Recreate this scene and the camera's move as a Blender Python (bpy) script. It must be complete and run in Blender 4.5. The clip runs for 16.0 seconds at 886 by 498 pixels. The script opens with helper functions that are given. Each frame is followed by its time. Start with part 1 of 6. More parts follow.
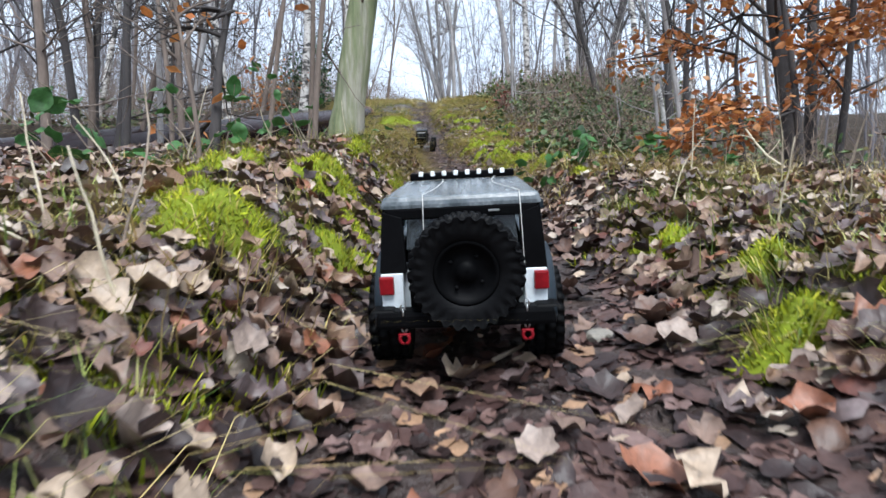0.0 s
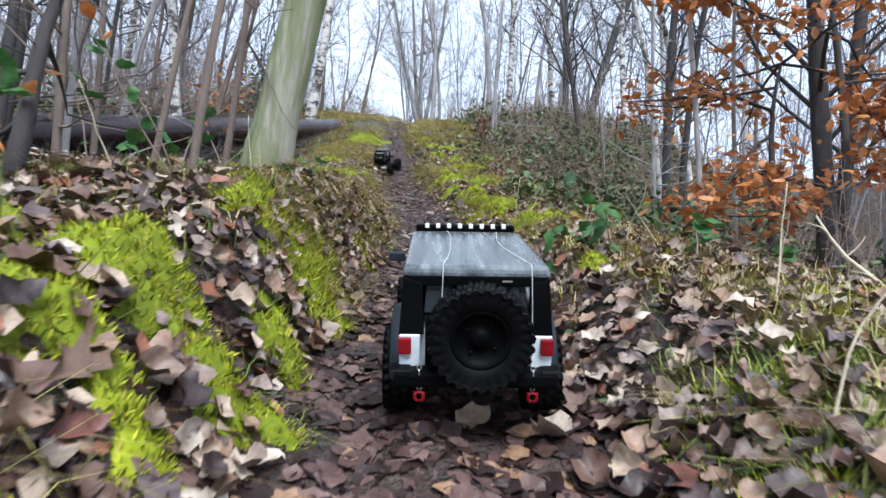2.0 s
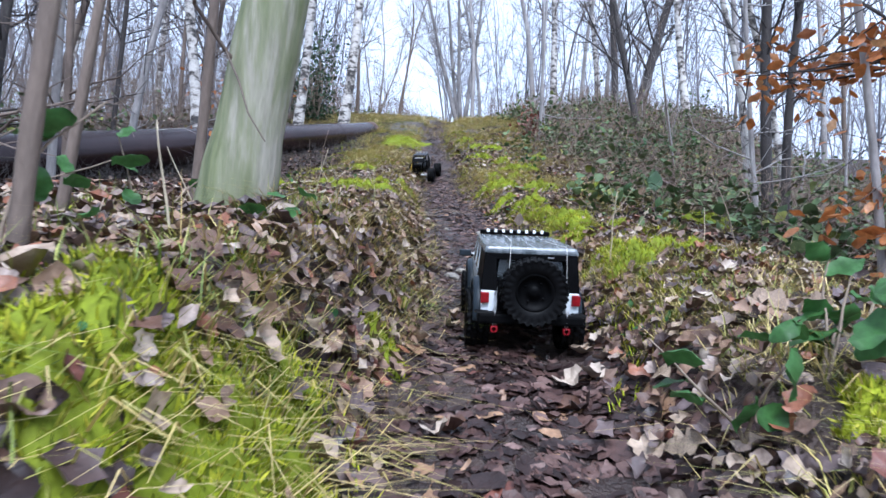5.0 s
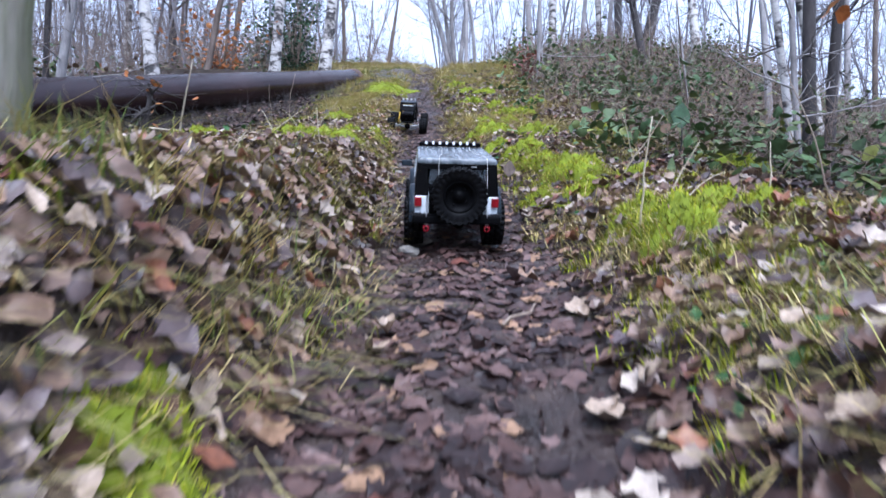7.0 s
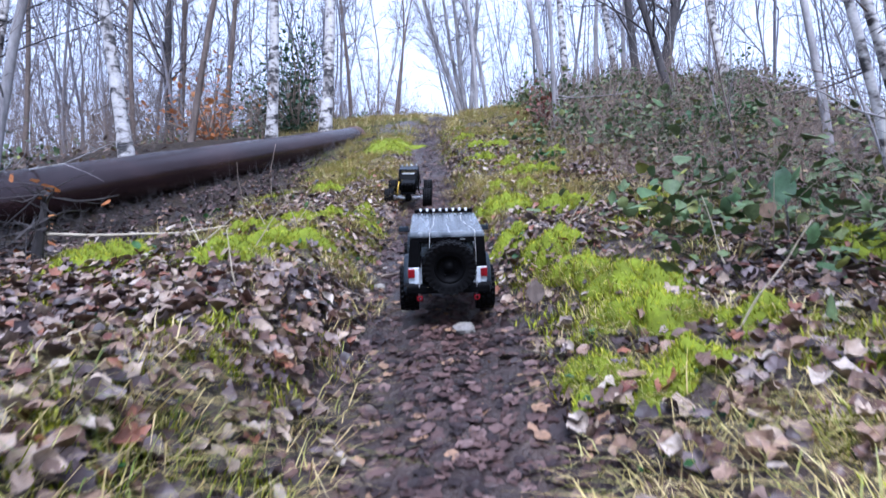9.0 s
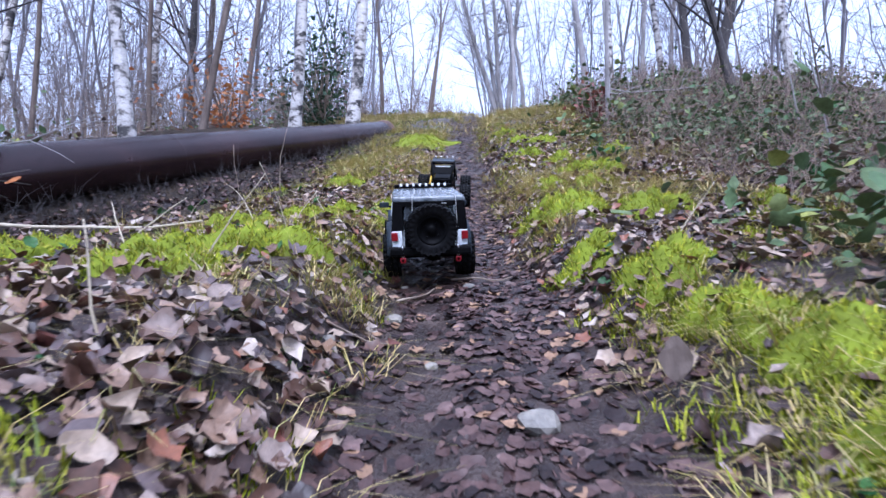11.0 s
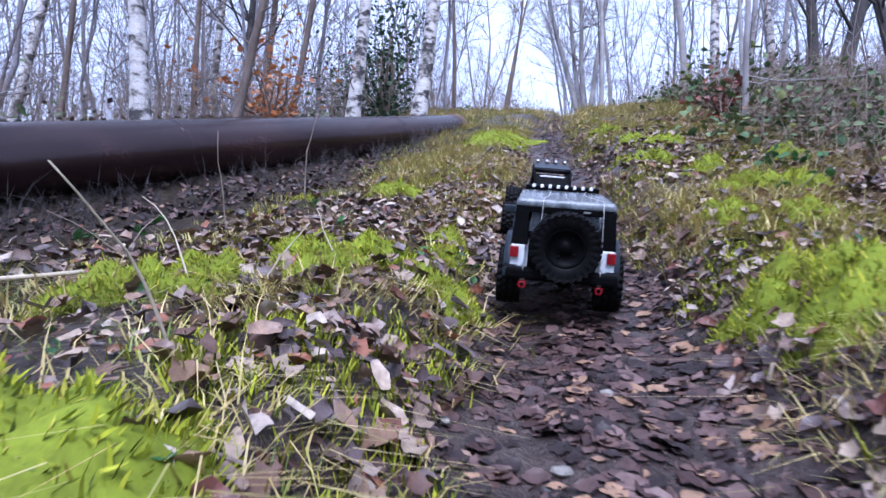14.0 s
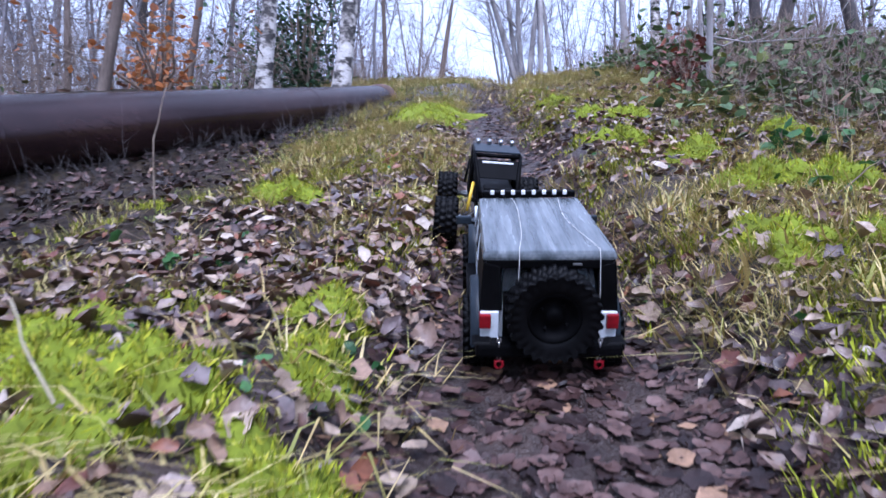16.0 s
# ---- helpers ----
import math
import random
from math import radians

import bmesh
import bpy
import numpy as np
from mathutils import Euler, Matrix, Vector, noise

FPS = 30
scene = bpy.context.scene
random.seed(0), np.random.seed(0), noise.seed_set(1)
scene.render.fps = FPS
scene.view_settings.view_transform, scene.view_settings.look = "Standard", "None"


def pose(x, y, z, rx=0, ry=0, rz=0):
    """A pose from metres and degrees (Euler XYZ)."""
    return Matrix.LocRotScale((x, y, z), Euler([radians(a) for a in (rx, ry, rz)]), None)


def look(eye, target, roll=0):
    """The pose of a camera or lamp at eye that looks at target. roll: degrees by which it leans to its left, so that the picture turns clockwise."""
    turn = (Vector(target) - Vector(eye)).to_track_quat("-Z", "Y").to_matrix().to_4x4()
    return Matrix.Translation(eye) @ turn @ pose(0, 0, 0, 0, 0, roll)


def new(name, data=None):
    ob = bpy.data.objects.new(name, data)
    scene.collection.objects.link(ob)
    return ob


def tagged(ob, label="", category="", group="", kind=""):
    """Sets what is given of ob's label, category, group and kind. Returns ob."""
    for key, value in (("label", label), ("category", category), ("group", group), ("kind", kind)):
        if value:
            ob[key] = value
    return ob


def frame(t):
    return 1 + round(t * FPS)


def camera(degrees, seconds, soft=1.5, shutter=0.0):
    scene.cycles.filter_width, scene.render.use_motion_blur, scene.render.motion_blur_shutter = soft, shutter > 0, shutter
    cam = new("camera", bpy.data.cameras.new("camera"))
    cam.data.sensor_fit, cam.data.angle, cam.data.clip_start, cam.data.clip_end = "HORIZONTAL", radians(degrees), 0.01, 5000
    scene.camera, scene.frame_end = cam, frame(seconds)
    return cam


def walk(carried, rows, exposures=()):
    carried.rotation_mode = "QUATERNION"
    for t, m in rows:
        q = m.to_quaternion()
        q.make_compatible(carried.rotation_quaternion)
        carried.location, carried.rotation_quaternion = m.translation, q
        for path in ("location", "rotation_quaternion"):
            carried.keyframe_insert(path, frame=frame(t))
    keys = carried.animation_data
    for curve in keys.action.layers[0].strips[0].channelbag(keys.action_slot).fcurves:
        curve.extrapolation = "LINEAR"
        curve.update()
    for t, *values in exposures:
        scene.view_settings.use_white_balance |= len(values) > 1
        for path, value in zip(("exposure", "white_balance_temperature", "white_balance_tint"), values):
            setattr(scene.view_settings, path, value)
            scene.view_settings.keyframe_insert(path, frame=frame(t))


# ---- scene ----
cam = camera(74.1, 16.0, shutter=0.4)
PATH = [
    (0, (0.106, 0.086, 0.296), (0.034, 2.084, 0.335), -1.8),
    (0.5, (0.112, 0.240, 0.346), (0.039, 2.238, 0.403), -0.9),
    (1, (0.101, 0.458, 0.377), (0.073, 2.456, 0.463), -1.3),
    (1.5, (0.122, 0.634, 0.452), (0.139, 2.634, 0.469), 3.1),
    (2, (0.140, 0.796, 0.521), (0.185, 2.793, 0.630), 3.7),
    (2.5, (0.148, 0.963, 0.532), (0.140, 2.961, 0.605), 0.2),
    (3, (0.121, 1.087, 0.572), (0.093, 3.087, 0.578), -0.1),
    (3.5, (0.118, 1.193, 0.608), (0.096, 3.193, 0.656), 0.2),
    (4, (0.118, 1.307, 0.634), (0.070, 3.306, 0.669), 2.7),
    (4.5, (0.094, 1.383, 0.683), (0.017, 3.381, 0.735), 2.3),
    (4.7, (0.086, 1.429, 0.704), (-0.007, 3.425, 0.801), 2.3),
    (6.8, (0.174, 2.037, 0.716), (0.072, 4.035, 0.692), -0.8),
    (7, (0.177, 2.104, 0.756), (0.072, 4.101, 0.701), 0.3),
    (7.5, (0.193, 2.321, 0.871), (0.105, 4.318, 0.910), -0.9),
    (8, (0.216, 2.569, 0.876), (0.129, 4.566, 0.937), -2.8),
    (8.5, (0.226, 2.753, 0.936), (0.114, 4.749, 0.935), -6.0),
    (9, (0.224, 2.877, 1.057), (0.039, 4.867, 1.143), -3.5),
    (9.2, (0.226, 2.924, 1.074), (0.046, 4.913, 1.192), -3.6),
    (11.3, (0.099, 3.664, 1.123), (-0.190, 5.640, 1.229), -1.2),
    (11.5, (0.089, 3.750, 1.141), (-0.244, 5.719, 1.237), -3.4),
    (12, (0.064, 3.884, 1.237), (-0.372, 5.833, 1.344), -3.1),
    (12.5, (0.043, 4.055, 1.280), (-0.445, 5.982, 1.497), -2.0),
    (13, (0.016, 4.276, 1.273), (-0.433, 6.223, 1.350), 0.7),
    (13.5, (-0.030, 4.401, 1.337), (-0.490, 6.347, 1.387), 2.5),
    (14, (-0.121, 4.583, 1.339), (-0.619, 6.517, 1.449), 1.8),
    (14.5, (-0.157, 4.716, 1.350), (-0.560, 6.674, 1.308), -2.6),
    (15, (-0.159, 4.923, 1.439), (-0.545, 6.884, 1.534), -1.0),
    (15.5, (-0.193, 5.101, 1.462), (-0.548, 7.069, 1.530), 1.0),
    (16, (-0.193, 5.242, 1.531), (-0.497, 7.219, 1.547), -0.4),
]
walk(cam, [(t, look(eye, target, roll)) for t, eye, target, roll in PATH],
     [(0, 0.95, 5850, 6), (4.0, 1.05, 5450, 9), (7, 1.16, 5150, 15), (16, 1.0, 5000, 23)])

# ---- world and light: an overcast winter sky ----
def make_world():
    w = bpy.data.worlds.new("overcast_sky")
    scene.world = w
    w.use_nodes = True
    nt = w.node_tree
    bg = nt.nodes["Background"]
    sky = nt.nodes.new("ShaderNodeTexSky")
    sky.sky_type = "NISHITA"
    sky.sun_disc = False
    sky.sun_elevation = radians(54)
    sky.sun_rotation = radians(169)
    sky.air_density, sky.dust_density, sky.ozone_density = 1.0, 4.0, 1.0
    mix = nt.nodes.new("ShaderNodeMix")
    mix.data_type = "RGBA"
    mix.inputs[0].default_value = 0.82
    nt.links.new(sky.outputs[0], mix.inputs[6])
    mix.inputs[7].default_value = (8.3, 8.95, 10.1, 1)
    nt.links.new(mix.outputs[2], bg.inputs[0])
    bg.inputs[1].default_value = 0.09


make_world()
sun = new("sun", bpy.data.lights.new("sun", "SUN"))
sun.data.energy, sun.data.angle, sun.data.color = 2.95, radians(30), (1.0, 0.97, 0.93)
sun.matrix_world = look((1.4, -3.0, 11), (0, 4, 1))


# ---- ground form ----
def interp(y, ys, vs):
    return np.interp(y, ys, vs)


TY = [-6, 0, 1.0, 1.64, 2.2, 2.7, 3.6, 4.4, 5.4, 5.8, 6.3, 7.2, 9.5, 12, 15, 18, 22, 30, 60, 400]
TZ = [-1.3, -0.02, 0.192, 0.334, 0.464, 0.562, 0.725, 0.935, 1.178, 1.275, 1.392, 1.69, 2.53, 3.40, 4.3, 5.0, 5.45, 5.6, 5.0, 0.0]
CY = [-6, 0, 0.8, 2, 2.8, 3.4, 4.4, 5.4, 7.4, 9.7, 12, 18, 400]
CX = [0.16, 0.18, 0.18, 0.15, 0.16, 0.15, 0.07, -0.11, -0.27, -0.55, -0.65, -0.45, -0.45]
WID = [0.31, 0.30, 0.27, 0.22, 0.21, 0.235, 0.24, 0.215, 0.20, 0.20, 0.2, 0.2, 0.2]
LB = [0.16, 0.16, 0.18, 0.24, 0.25, 0.21, 0.17, 0.10, 0.06, 0.05, 0.1, 0.1, 0.1]
RB = [0.10, 0.10, 0.10, 0.12, 0.12, 0.11, 0.08, 0.11, 0.12, 0.10, 0.1, 0.1, 0.1]


def smooth(a, b, v):
    t = np.clip((v - a) / (b - a), 0, 1)
    return t * t * (3 - 2 * t)


def trail_height(y):
    return (interp(y - 0.35, TY, TZ) + interp(y, TY, TZ) * 2 + interp(y + 0.35, TY, TZ)) / 4


def waves(x, y):
    return (np.sin(x * 5.1 + y * 3.3) * np.sin(y * 4.7 - x * 2.2 + 1) * 0.5 + np.sin(x * 11 - y * 7 + 2) * np.sin(y * 12.3 + x * 6) * 0.3
            + np.sin(x * 23 + y * 17) * np.sin(y * 26 - x * 19 + 1) * 0.2)


def ground_height(x, y):
    x, y = np.asarray(x, float), np.asarray(y, float)
    c = interp(y, CY, CX)
    d = x - c
    w = interp(y, CY, WID)
    z = trail_height(y)
    bank = np.where(d < 0, interp(y, CY, LB), interp(y, CY, RB))
    k = np.where(d < 0, smooth(w * 0.72, w * 1.8, np.abs(d)), smooth(w * 0.76, w * 1.8, np.abs(d)))
    z = z + bank * k
    # wheel ruts
    z = z - 0.012 * np.exp(-((np.abs(d) - 0.1) / 0.045) ** 2) * (1 - k)
    # hummocks on the banks
    z = z + waves(x, y) * (0.006 + 0.028 * k)
    # the mound beside the trail, and the fall beyond it
    z = z + (0.19 + 0.09 * np.sin(x * 2.1 + y * 0.7) * np.sin(y * 1.3 - x)) * np.exp(-(np.abs(x - 3.1) / 2.0) ** 3 - (np.abs(y - 13.0) / 4.2) ** 3)
    z = z - 0.16 * np.clip(x - 0.9, 0, 2.5) * smooth(1, 3, y) * (1 - smooth(8, 12, y))
    z = z - 0.45 * np.clip(x - 4.2, 0, 12) * (1 - smooth(16, 24, y))
    # the hollow under the pipe
    u = y - 6
    z = z - 0.06 * np.exp(-((x + 2.40 - 0.2 * u) / 0.36) ** 2) * smooth(1, 3, y) * (1 - smooth(9.2, 10.6, y))
    # it rests on a low ridge, and the ground behind it lies higher
    z = z + 0.11 * np.exp(-((x + 2.486 - 0.2 * u) / 0.2) ** 2) * smooth(4.6, 6, y) * (1 - smooth(7.4, 8.8, y))
    z = z + 0.30 * smooth(0.08, 0.5, -2.486 + 0.2 * u - x) * smooth(2, 4, y) * (1 - smooth(8.4, 10.2, y))
    z = z + 0.03 * smooth(1.2, 2.5, -x) - 0.06 * np.clip(-3.6 - x, 0, 30)
    return z


def gz(x, y):
    return float(ground_height(x, y))


# ---- materials ----
def ramp_node(nt, stops, mode="LINEAR"):
    r = nt.nodes.new("ShaderNodeValToRGB")
    r.color_ramp.interpolation = mode
    els = r.color_ramp.elements
    while len(els) < len(stops):
        els.new(0.5)
    for e, (p, c) in zip(els, stops):
        e.position, e.color = p, (*c, 1)
    return r


def noise_node(nt, coord, scale, detail=4, stretch=None, rough=0.6):
    n = nt.nodes.new("ShaderNodeTexNoise")
    n.inputs["Scale"].default_value, n.inputs["Detail"].default_value = scale, detail
    n.inputs["Roughness"].default_value = rough
    if stretch:
        mp = nt.nodes.new("ShaderNodeMapping")
        mp.inputs["Scale"].default_value = stretch
        nt.links.new(coord, mp.inputs[0])
        coord = mp.outputs[0]
    nt.links.new(coord, n.inputs["Vector"])
    return n


def mix_rgb(nt, a, b, fac, blend="MIX"):
    m = nt.nodes.new("ShaderNodeMix")
    m.data_type, m.blend_type = "RGBA", blend
    for sock, v in ((m.inputs[0], fac), (m.inputs[6], a), (m.inputs[7], b)):
        if hasattr(v, "links"):
            nt.links.new(v, sock)
        elif isinstance(v, tuple):
            sock.default_value = (*v, 1)
        else:
            sock.default_value = v
    return m.outputs[2]


def material(name, stops, scale=12, fine=90, rough=0.7, rough_var=0.15, bump=0.3, bump_dist=0.004, metallic=0.0, spec=0.5,
             stretch=None, source="noise", mode="LINEAR", grain=0.5, fine_stops=((0.3, (0.55, 0.55, 0.55)), (0.7, (1.25, 1.25, 1.25)))):
    """A surface with colour stops run by noise, islands or whole objects, over which a fine grain multiplies."""
    m = bpy.data.materials.new(name)
    m.use_nodes = True
    nt = m.node_tree
    p = nt.nodes["Principled BSDF"]
    tc = nt.nodes.new("ShaderNodeTexCoord").outputs["Object"]
    broad = noise_node(nt, tc, scale, 5, stretch)
    small = noise_node(nt, tc, fine, 4, stretch)
    if source == "island":
        drive = nt.nodes.new("ShaderNodeNewGeometry").outputs["Random Per Island"]
    elif source == "object":
        drive = nt.nodes.new("ShaderNodeObjectInfo").outputs["Random"]
    else:
        drive = broad.outputs[0]
    r = ramp_node(nt, stops, mode)
    nt.links.new(drive, r.inputs[0])
    f = ramp_node(nt, fine_stops)
    nt.links.new(small.outputs[0], f.inputs[0])
    col = mix_rgb(nt, r.outputs[0], f.outputs[0], grain, "MULTIPLY")
    if source != "noise":
        b = ramp_node(nt, ((0.35, (0.55, 0.53, 0.52)), (0.65, (1.2, 1.2, 1.2))))
        nt.links.new(broad.outputs[0], b.inputs[0])
        col = mix_rgb(nt, col, b.outputs[0], 0.7, "MULTIPLY")
    nt.links.new(col, p.inputs["Base Color"])
    mr = nt.nodes.new("ShaderNodeMapRange")
    mr.inputs[3].default_value, mr.inputs[4].default_value = max(rough - rough_var, 0.03), min(rough + rough_var, 1)
    nt.links.new(broad.outputs[0], mr.inputs[0])
    nt.links.new(mr.outputs[0], p.inputs["Roughness"])
    p.inputs["Metallic"].default_value = metallic
    p.inputs["Specular IOR Level"].default_value = spec
    if bump:
        bn = nt.nodes.new("ShaderNodeBump")
        bn.inputs["Strength"].default_value, bn.inputs["Distance"].default_value = bump, bump_dist
        nt.links.new(small.outputs[0], bn.inputs["Height"])
        nt.links.new(bn.outputs[0], p.inputs["Normal"])
    return m


SOIL = material("wet_soil", ((0.3, (0.018, 0.012, 0.010)), (0.5, (0.042, 0.027, 0.023)), (0.7, (0.086, 0.060, 0.049))), 9, 110, 0.42, 0.18, 1.0, 0.012, spec=0.45)
LEAF_FLOOR = material("old_leaf_floor", ((0.36, (0.014, 0.010, 0.007)), (0.46, (0.048, 0.033, 0.022)), (0.52, (0.026, 0.019, 0.013)), (0.58, (0.085, 0.06, 0.04)), (0.66, (0.05, 0.046, 0.022))), 26, 140, 0.75, 0.15, 1.0, 0.02, spec=0.2)
LEAF_BANK = material("dry_leaf", ((0.0, (0.245, 0.154, 0.102)), (0.13, (0.097, 0.049, 0.032)), (0.27, (0.366, 0.277, 0.202)), (0.38, (0.031, 0.017, 0.015)),
                                  (0.5, (0.181, 0.118, 0.089)), (0.62, (0.123, 0.089, 0.086)), (0.73, (0.270, 0.205, 0.169)), (0.81, (0.054, 0.032, 0.028)),
                                  (0.88, (0.230, 0.088, 0.046)), (0.93, (0.130, 0.045, 0.031)), (0.96, (0.427, 0.352, 0.285))), 45, 160, 0.5, 0.15, 0.5, 0.002, source="island", mode="CONSTANT")
LEAF_WET = material("wet_leaf", ((0.0, (0.077, 0.043, 0.037)), (0.2, (0.025, 0.014, 0.013)), (0.42, (0.114, 0.067, 0.057)), (0.6, (0.047, 0.024, 0.021)),
                                 (0.74, (0.159, 0.101, 0.089)), (0.82, (0.017, 0.009, 0.008)), (0.93, (0.277, 0.167, 0.099))), 45, 160, 0.5, 0.18, 0.6, 0.002, spec=0.35,
                    source="island", mode="CONSTANT")
LEAF_ONE = material("fallen_leaf", ((0.0, (0.278, 0.198, 0.141)), (0.2, (0.142, 0.080, 0.054)), (0.4, (0.334, 0.252, 0.180)), (0.6, (0.197, 0.129, 0.105)), (0.8, (0.234, 0.137, 0.078)),
                                    (0.9, (0.127, 0.093, 0.096))), 30, 160, 0.45, 0.15, 0.5, 0.002, source="object", mode="CONSTANT")
STRAW = material("dry_grass", ((0.0, (0.598, 0.452, 0.176)), (0.25, (0.414, 0.316, 0.110)), (0.42, (0.713, 0.565, 0.264)), (0.6, (0.402, 0.350, 0.088)), (0.8, (0.276, 0.294, 0.061)), (1.0, (0.690, 0.554, 0.275))),
                 10, 120, 0.6, 0.1, 0, source="island")
GRASS = material("green_grass", ((0.0, (0.10, 0.17, 0.028)), (0.4, (0.18, 0.25, 0.04)), (0.7, (0.32, 0.34, 0.065)), (1.0, (0.46, 0.40, 0.14))), 10, 120, 0.55, 0.1, 0, source="island")
MOSS = material("moss", ((0.0, (0.045, 0.065, 0.009)), (0.2, (0.18, 0.22, 0.011)), (0.45, (0.34, 0.37, 0.014)), (0.62, (0.23, 0.27, 0.012)), (0.82, (0.47, 0.46, 0.035)), (1.0, (0.26, 0.22, 0.06))), 14, 150,
                0.8, 0.1, 0.4, 0.003, spec=0.2, source="island")
BRAMBLE = material("bramble_leaf", ((0.0, (0.022, 0.075, 0.020)), (0.4, (0.036, 0.11, 0.028)), (0.75, (0.065, 0.155, 0.04)), (1.0, (0.022, 0.06, 0.025))), 30, 140, 0.5, 0.1, 0.3, 0.001, spec=0.35,
                   source="island")
THICKET = material("thicket_leaf", ((0.0, (0.055, 0.104, 0.038)), (0.3, (0.100, 0.157, 0.064)), (0.55, (0.140, 0.180, 0.075)), (0.75, (0.070, 0.109, 0.045)), (0.9, (0.120, 0.162, 0.075)), (1.0, (0.270, 0.285, 0.060))),
                   30, 140, 0.5, 0.12, 0, spec=0.2, source="island")
BEECH = material("beech_leaf", ((0.0, (0.52, 0.19, 0.05)), (0.3, (0.40, 0.13, 0.035)), (0.6, (0.60, 0.27, 0.09)), (0.85, (0.30, 0.10, 0.04)), (1.0, (0.62, 0.36, 0.17))), 30, 140, 0.5, 0.1,
                 0.2, 0.001, source="island")
RED_LEAF = material("russet_leaf", ((0.0, (0.20, 0.05, 0.03)), (0.5, (0.14, 0.045, 0.035)), (1.0, (0.28, 0.09, 0.04))), 30, 140, 0.6, 0.1, 0, source="island")
CONIFER = material("yew_needle", ((0.0, (0.03, 0.07, 0.035)), (0.5, (0.05, 0.105, 0.05)), (1.0, (0.08, 0.14, 0.06))), 30, 140, 0.6, 0.1, 0, source="island")
BARK_GREEN = material("algae_bark", ((0.32, (0.060, 0.076, 0.031)), (0.45, (0.136, 0.152, 0.070)), (0.55, (0.176, 0.182, 0.109)), (0.66, (0.288, 0.266, 0.218))), 14, 60, 0.8, 0.1, 0.8, 0.006, stretch=(1, 1, 0.14))
BARK_GREY = material("grey_bark", ((0.3, (0.16, 0.145, 0.14)), (0.55, (0.29, 0.27, 0.265)), (0.7, (0.40, 0.38, 0.36))), 8, 70, 0.85, 0.1, 0.7, 0.005, stretch=(1, 1, 0.3))
BARK_BROWN = material("brown_bark", ((0.3, (0.07, 0.05, 0.04)), (0.55, (0.14, 0.105, 0.085)), (0.7, (0.20, 0.16, 0.13))), 9, 80, 0.85, 0.1, 0.8, 0.005, stretch=(1, 1, 0.3))
BARK_DARK = material("dark_bark", ((0.3, (0.022, 0.018, 0.018)), (0.6, (0.05, 0.042, 0.04)), (0.75, (0.11, 0.10, 0.09))), 9, 60, 0.85, 0.1, 0.9, 0.006, stretch=(1, 1, 0.3))
BARK_BIRCH = material("birch_bark", ((0.41, (0.03, 0.026, 0.025)), (0.46, (0.20, 0.18, 0.165)), (0.52, (0.48, 0.45, 0.42)), (0.75, (0.62, 0.59, 0.56))), 7, 50, 0.7, 0.1, 0.5, 0.004,
                      stretch=(1, 1, 1.6))
# the grey-lavender tint carries distance haze in the bark colour
HAZED_BARK = material("hazed_bark", ((0.3, (0.072, 0.063, 0.071)), (0.45, (0.137, 0.126, 0.139)), (0.58, (0.187, 0.175, 0.190)), (0.72, (0.302, 0.287, 0.306))), 0.55, 30, 0.85, 0.1, 0, stretch=(1, 1, 0.15))
BRUSH = material("brushwood", ((0.3, (0.060, 0.042, 0.034)), (0.5, (0.125, 0.088, 0.068)), (0.7, (0.23, 0.17, 0.12))), 1.6, 60, 0.85, 0.1, 0)
DEAD_LEAF = material("withered_leaf", ((0.0, (0.11, 0.07, 0.055)), (0.25, (0.21, 0.14, 0.09)), (0.45, (0.07, 0.05, 0.042)), (0.65, (0.29, 0.19, 0.115)), (0.8, (0.16, 0.16, 0.055)), (1.0, (0.17, 0.13, 0.10))), 30, 140, 0.7, 0.1, 0,
                     spec=0.25, source="island")
TWIG = material("twig", ((0.3, (0.14, 0.10, 0.075)), (0.7, (0.30, 0.24, 0.18))), 12, 90, 0.8, 0.1, 0.3, 0.002)
STEM = material("pale_stem", ((0.3, (0.34, 0.28, 0.19)), (0.7, (0.52, 0.45, 0.33))), 12, 90, 0.7, 0.1, 0.2, 0.002)
STONE = material("stone", ((0.3, (0.13, 0.12, 0.11)), (0.7, (0.30, 0.27, 0.22))), 20, 120, 0.7, 0.1, 0.6, 0.004)
PIPE = material("pipe_steel", ((0.3, (0.019, 0.009, 0.010)), (0.5, (0.030, 0.015, 0.016)), (0.62, (0.047, 0.024, 0.024)), (0.78, (0.072, 0.040, 0.036))), 2.2, 60, 0.25, 0.07, 0.2, 0.002, 0.45,
                0.6, stretch=(1, 0.35, 1))
RUST = material("pipe_rust", ((0.3, (0.05, 0.03, 0.025)), (0.7, (0.12, 0.065, 0.045))), 12, 80, 0.7, 0.1, 0.6, 0.003)
RUBBER = material("tyre_rubber", ((0.3, (0.0012, 0.0012, 0.0015)), (0.7, (0.004, 0.004, 0.0045))), 30, 300, 0.5, 0.12, 0.4, 0.001, spec=0.09)
BLACK = material("black_plastic", ((0.3, (0.001, 0.001, 0.0012)), (0.7, (0.003, 0.003, 0.0035))), 20, 200, 0.5, 0.12, 0.2, 0.0006, spec=0.05)
# pale streaks put the wet roof's sky reflections into its base colour
ROOF = material("wet_roof_reflections", ((0.36, (0.058, 0.069, 0.077)), (0.66, (0.165, 0.182, 0.195))), 60, 160, 0.24, 0.14, 0.3, 0.0006, stretch=(1, 0.09, 1))
FLARE = material("grey_flare", ((0.3, (0.008, 0.013, 0.019)), (0.7, (0.018, 0.026, 0.035))), 20, 200, 0.45, 0.1, 0.3, 0.0006, spec=0.3)
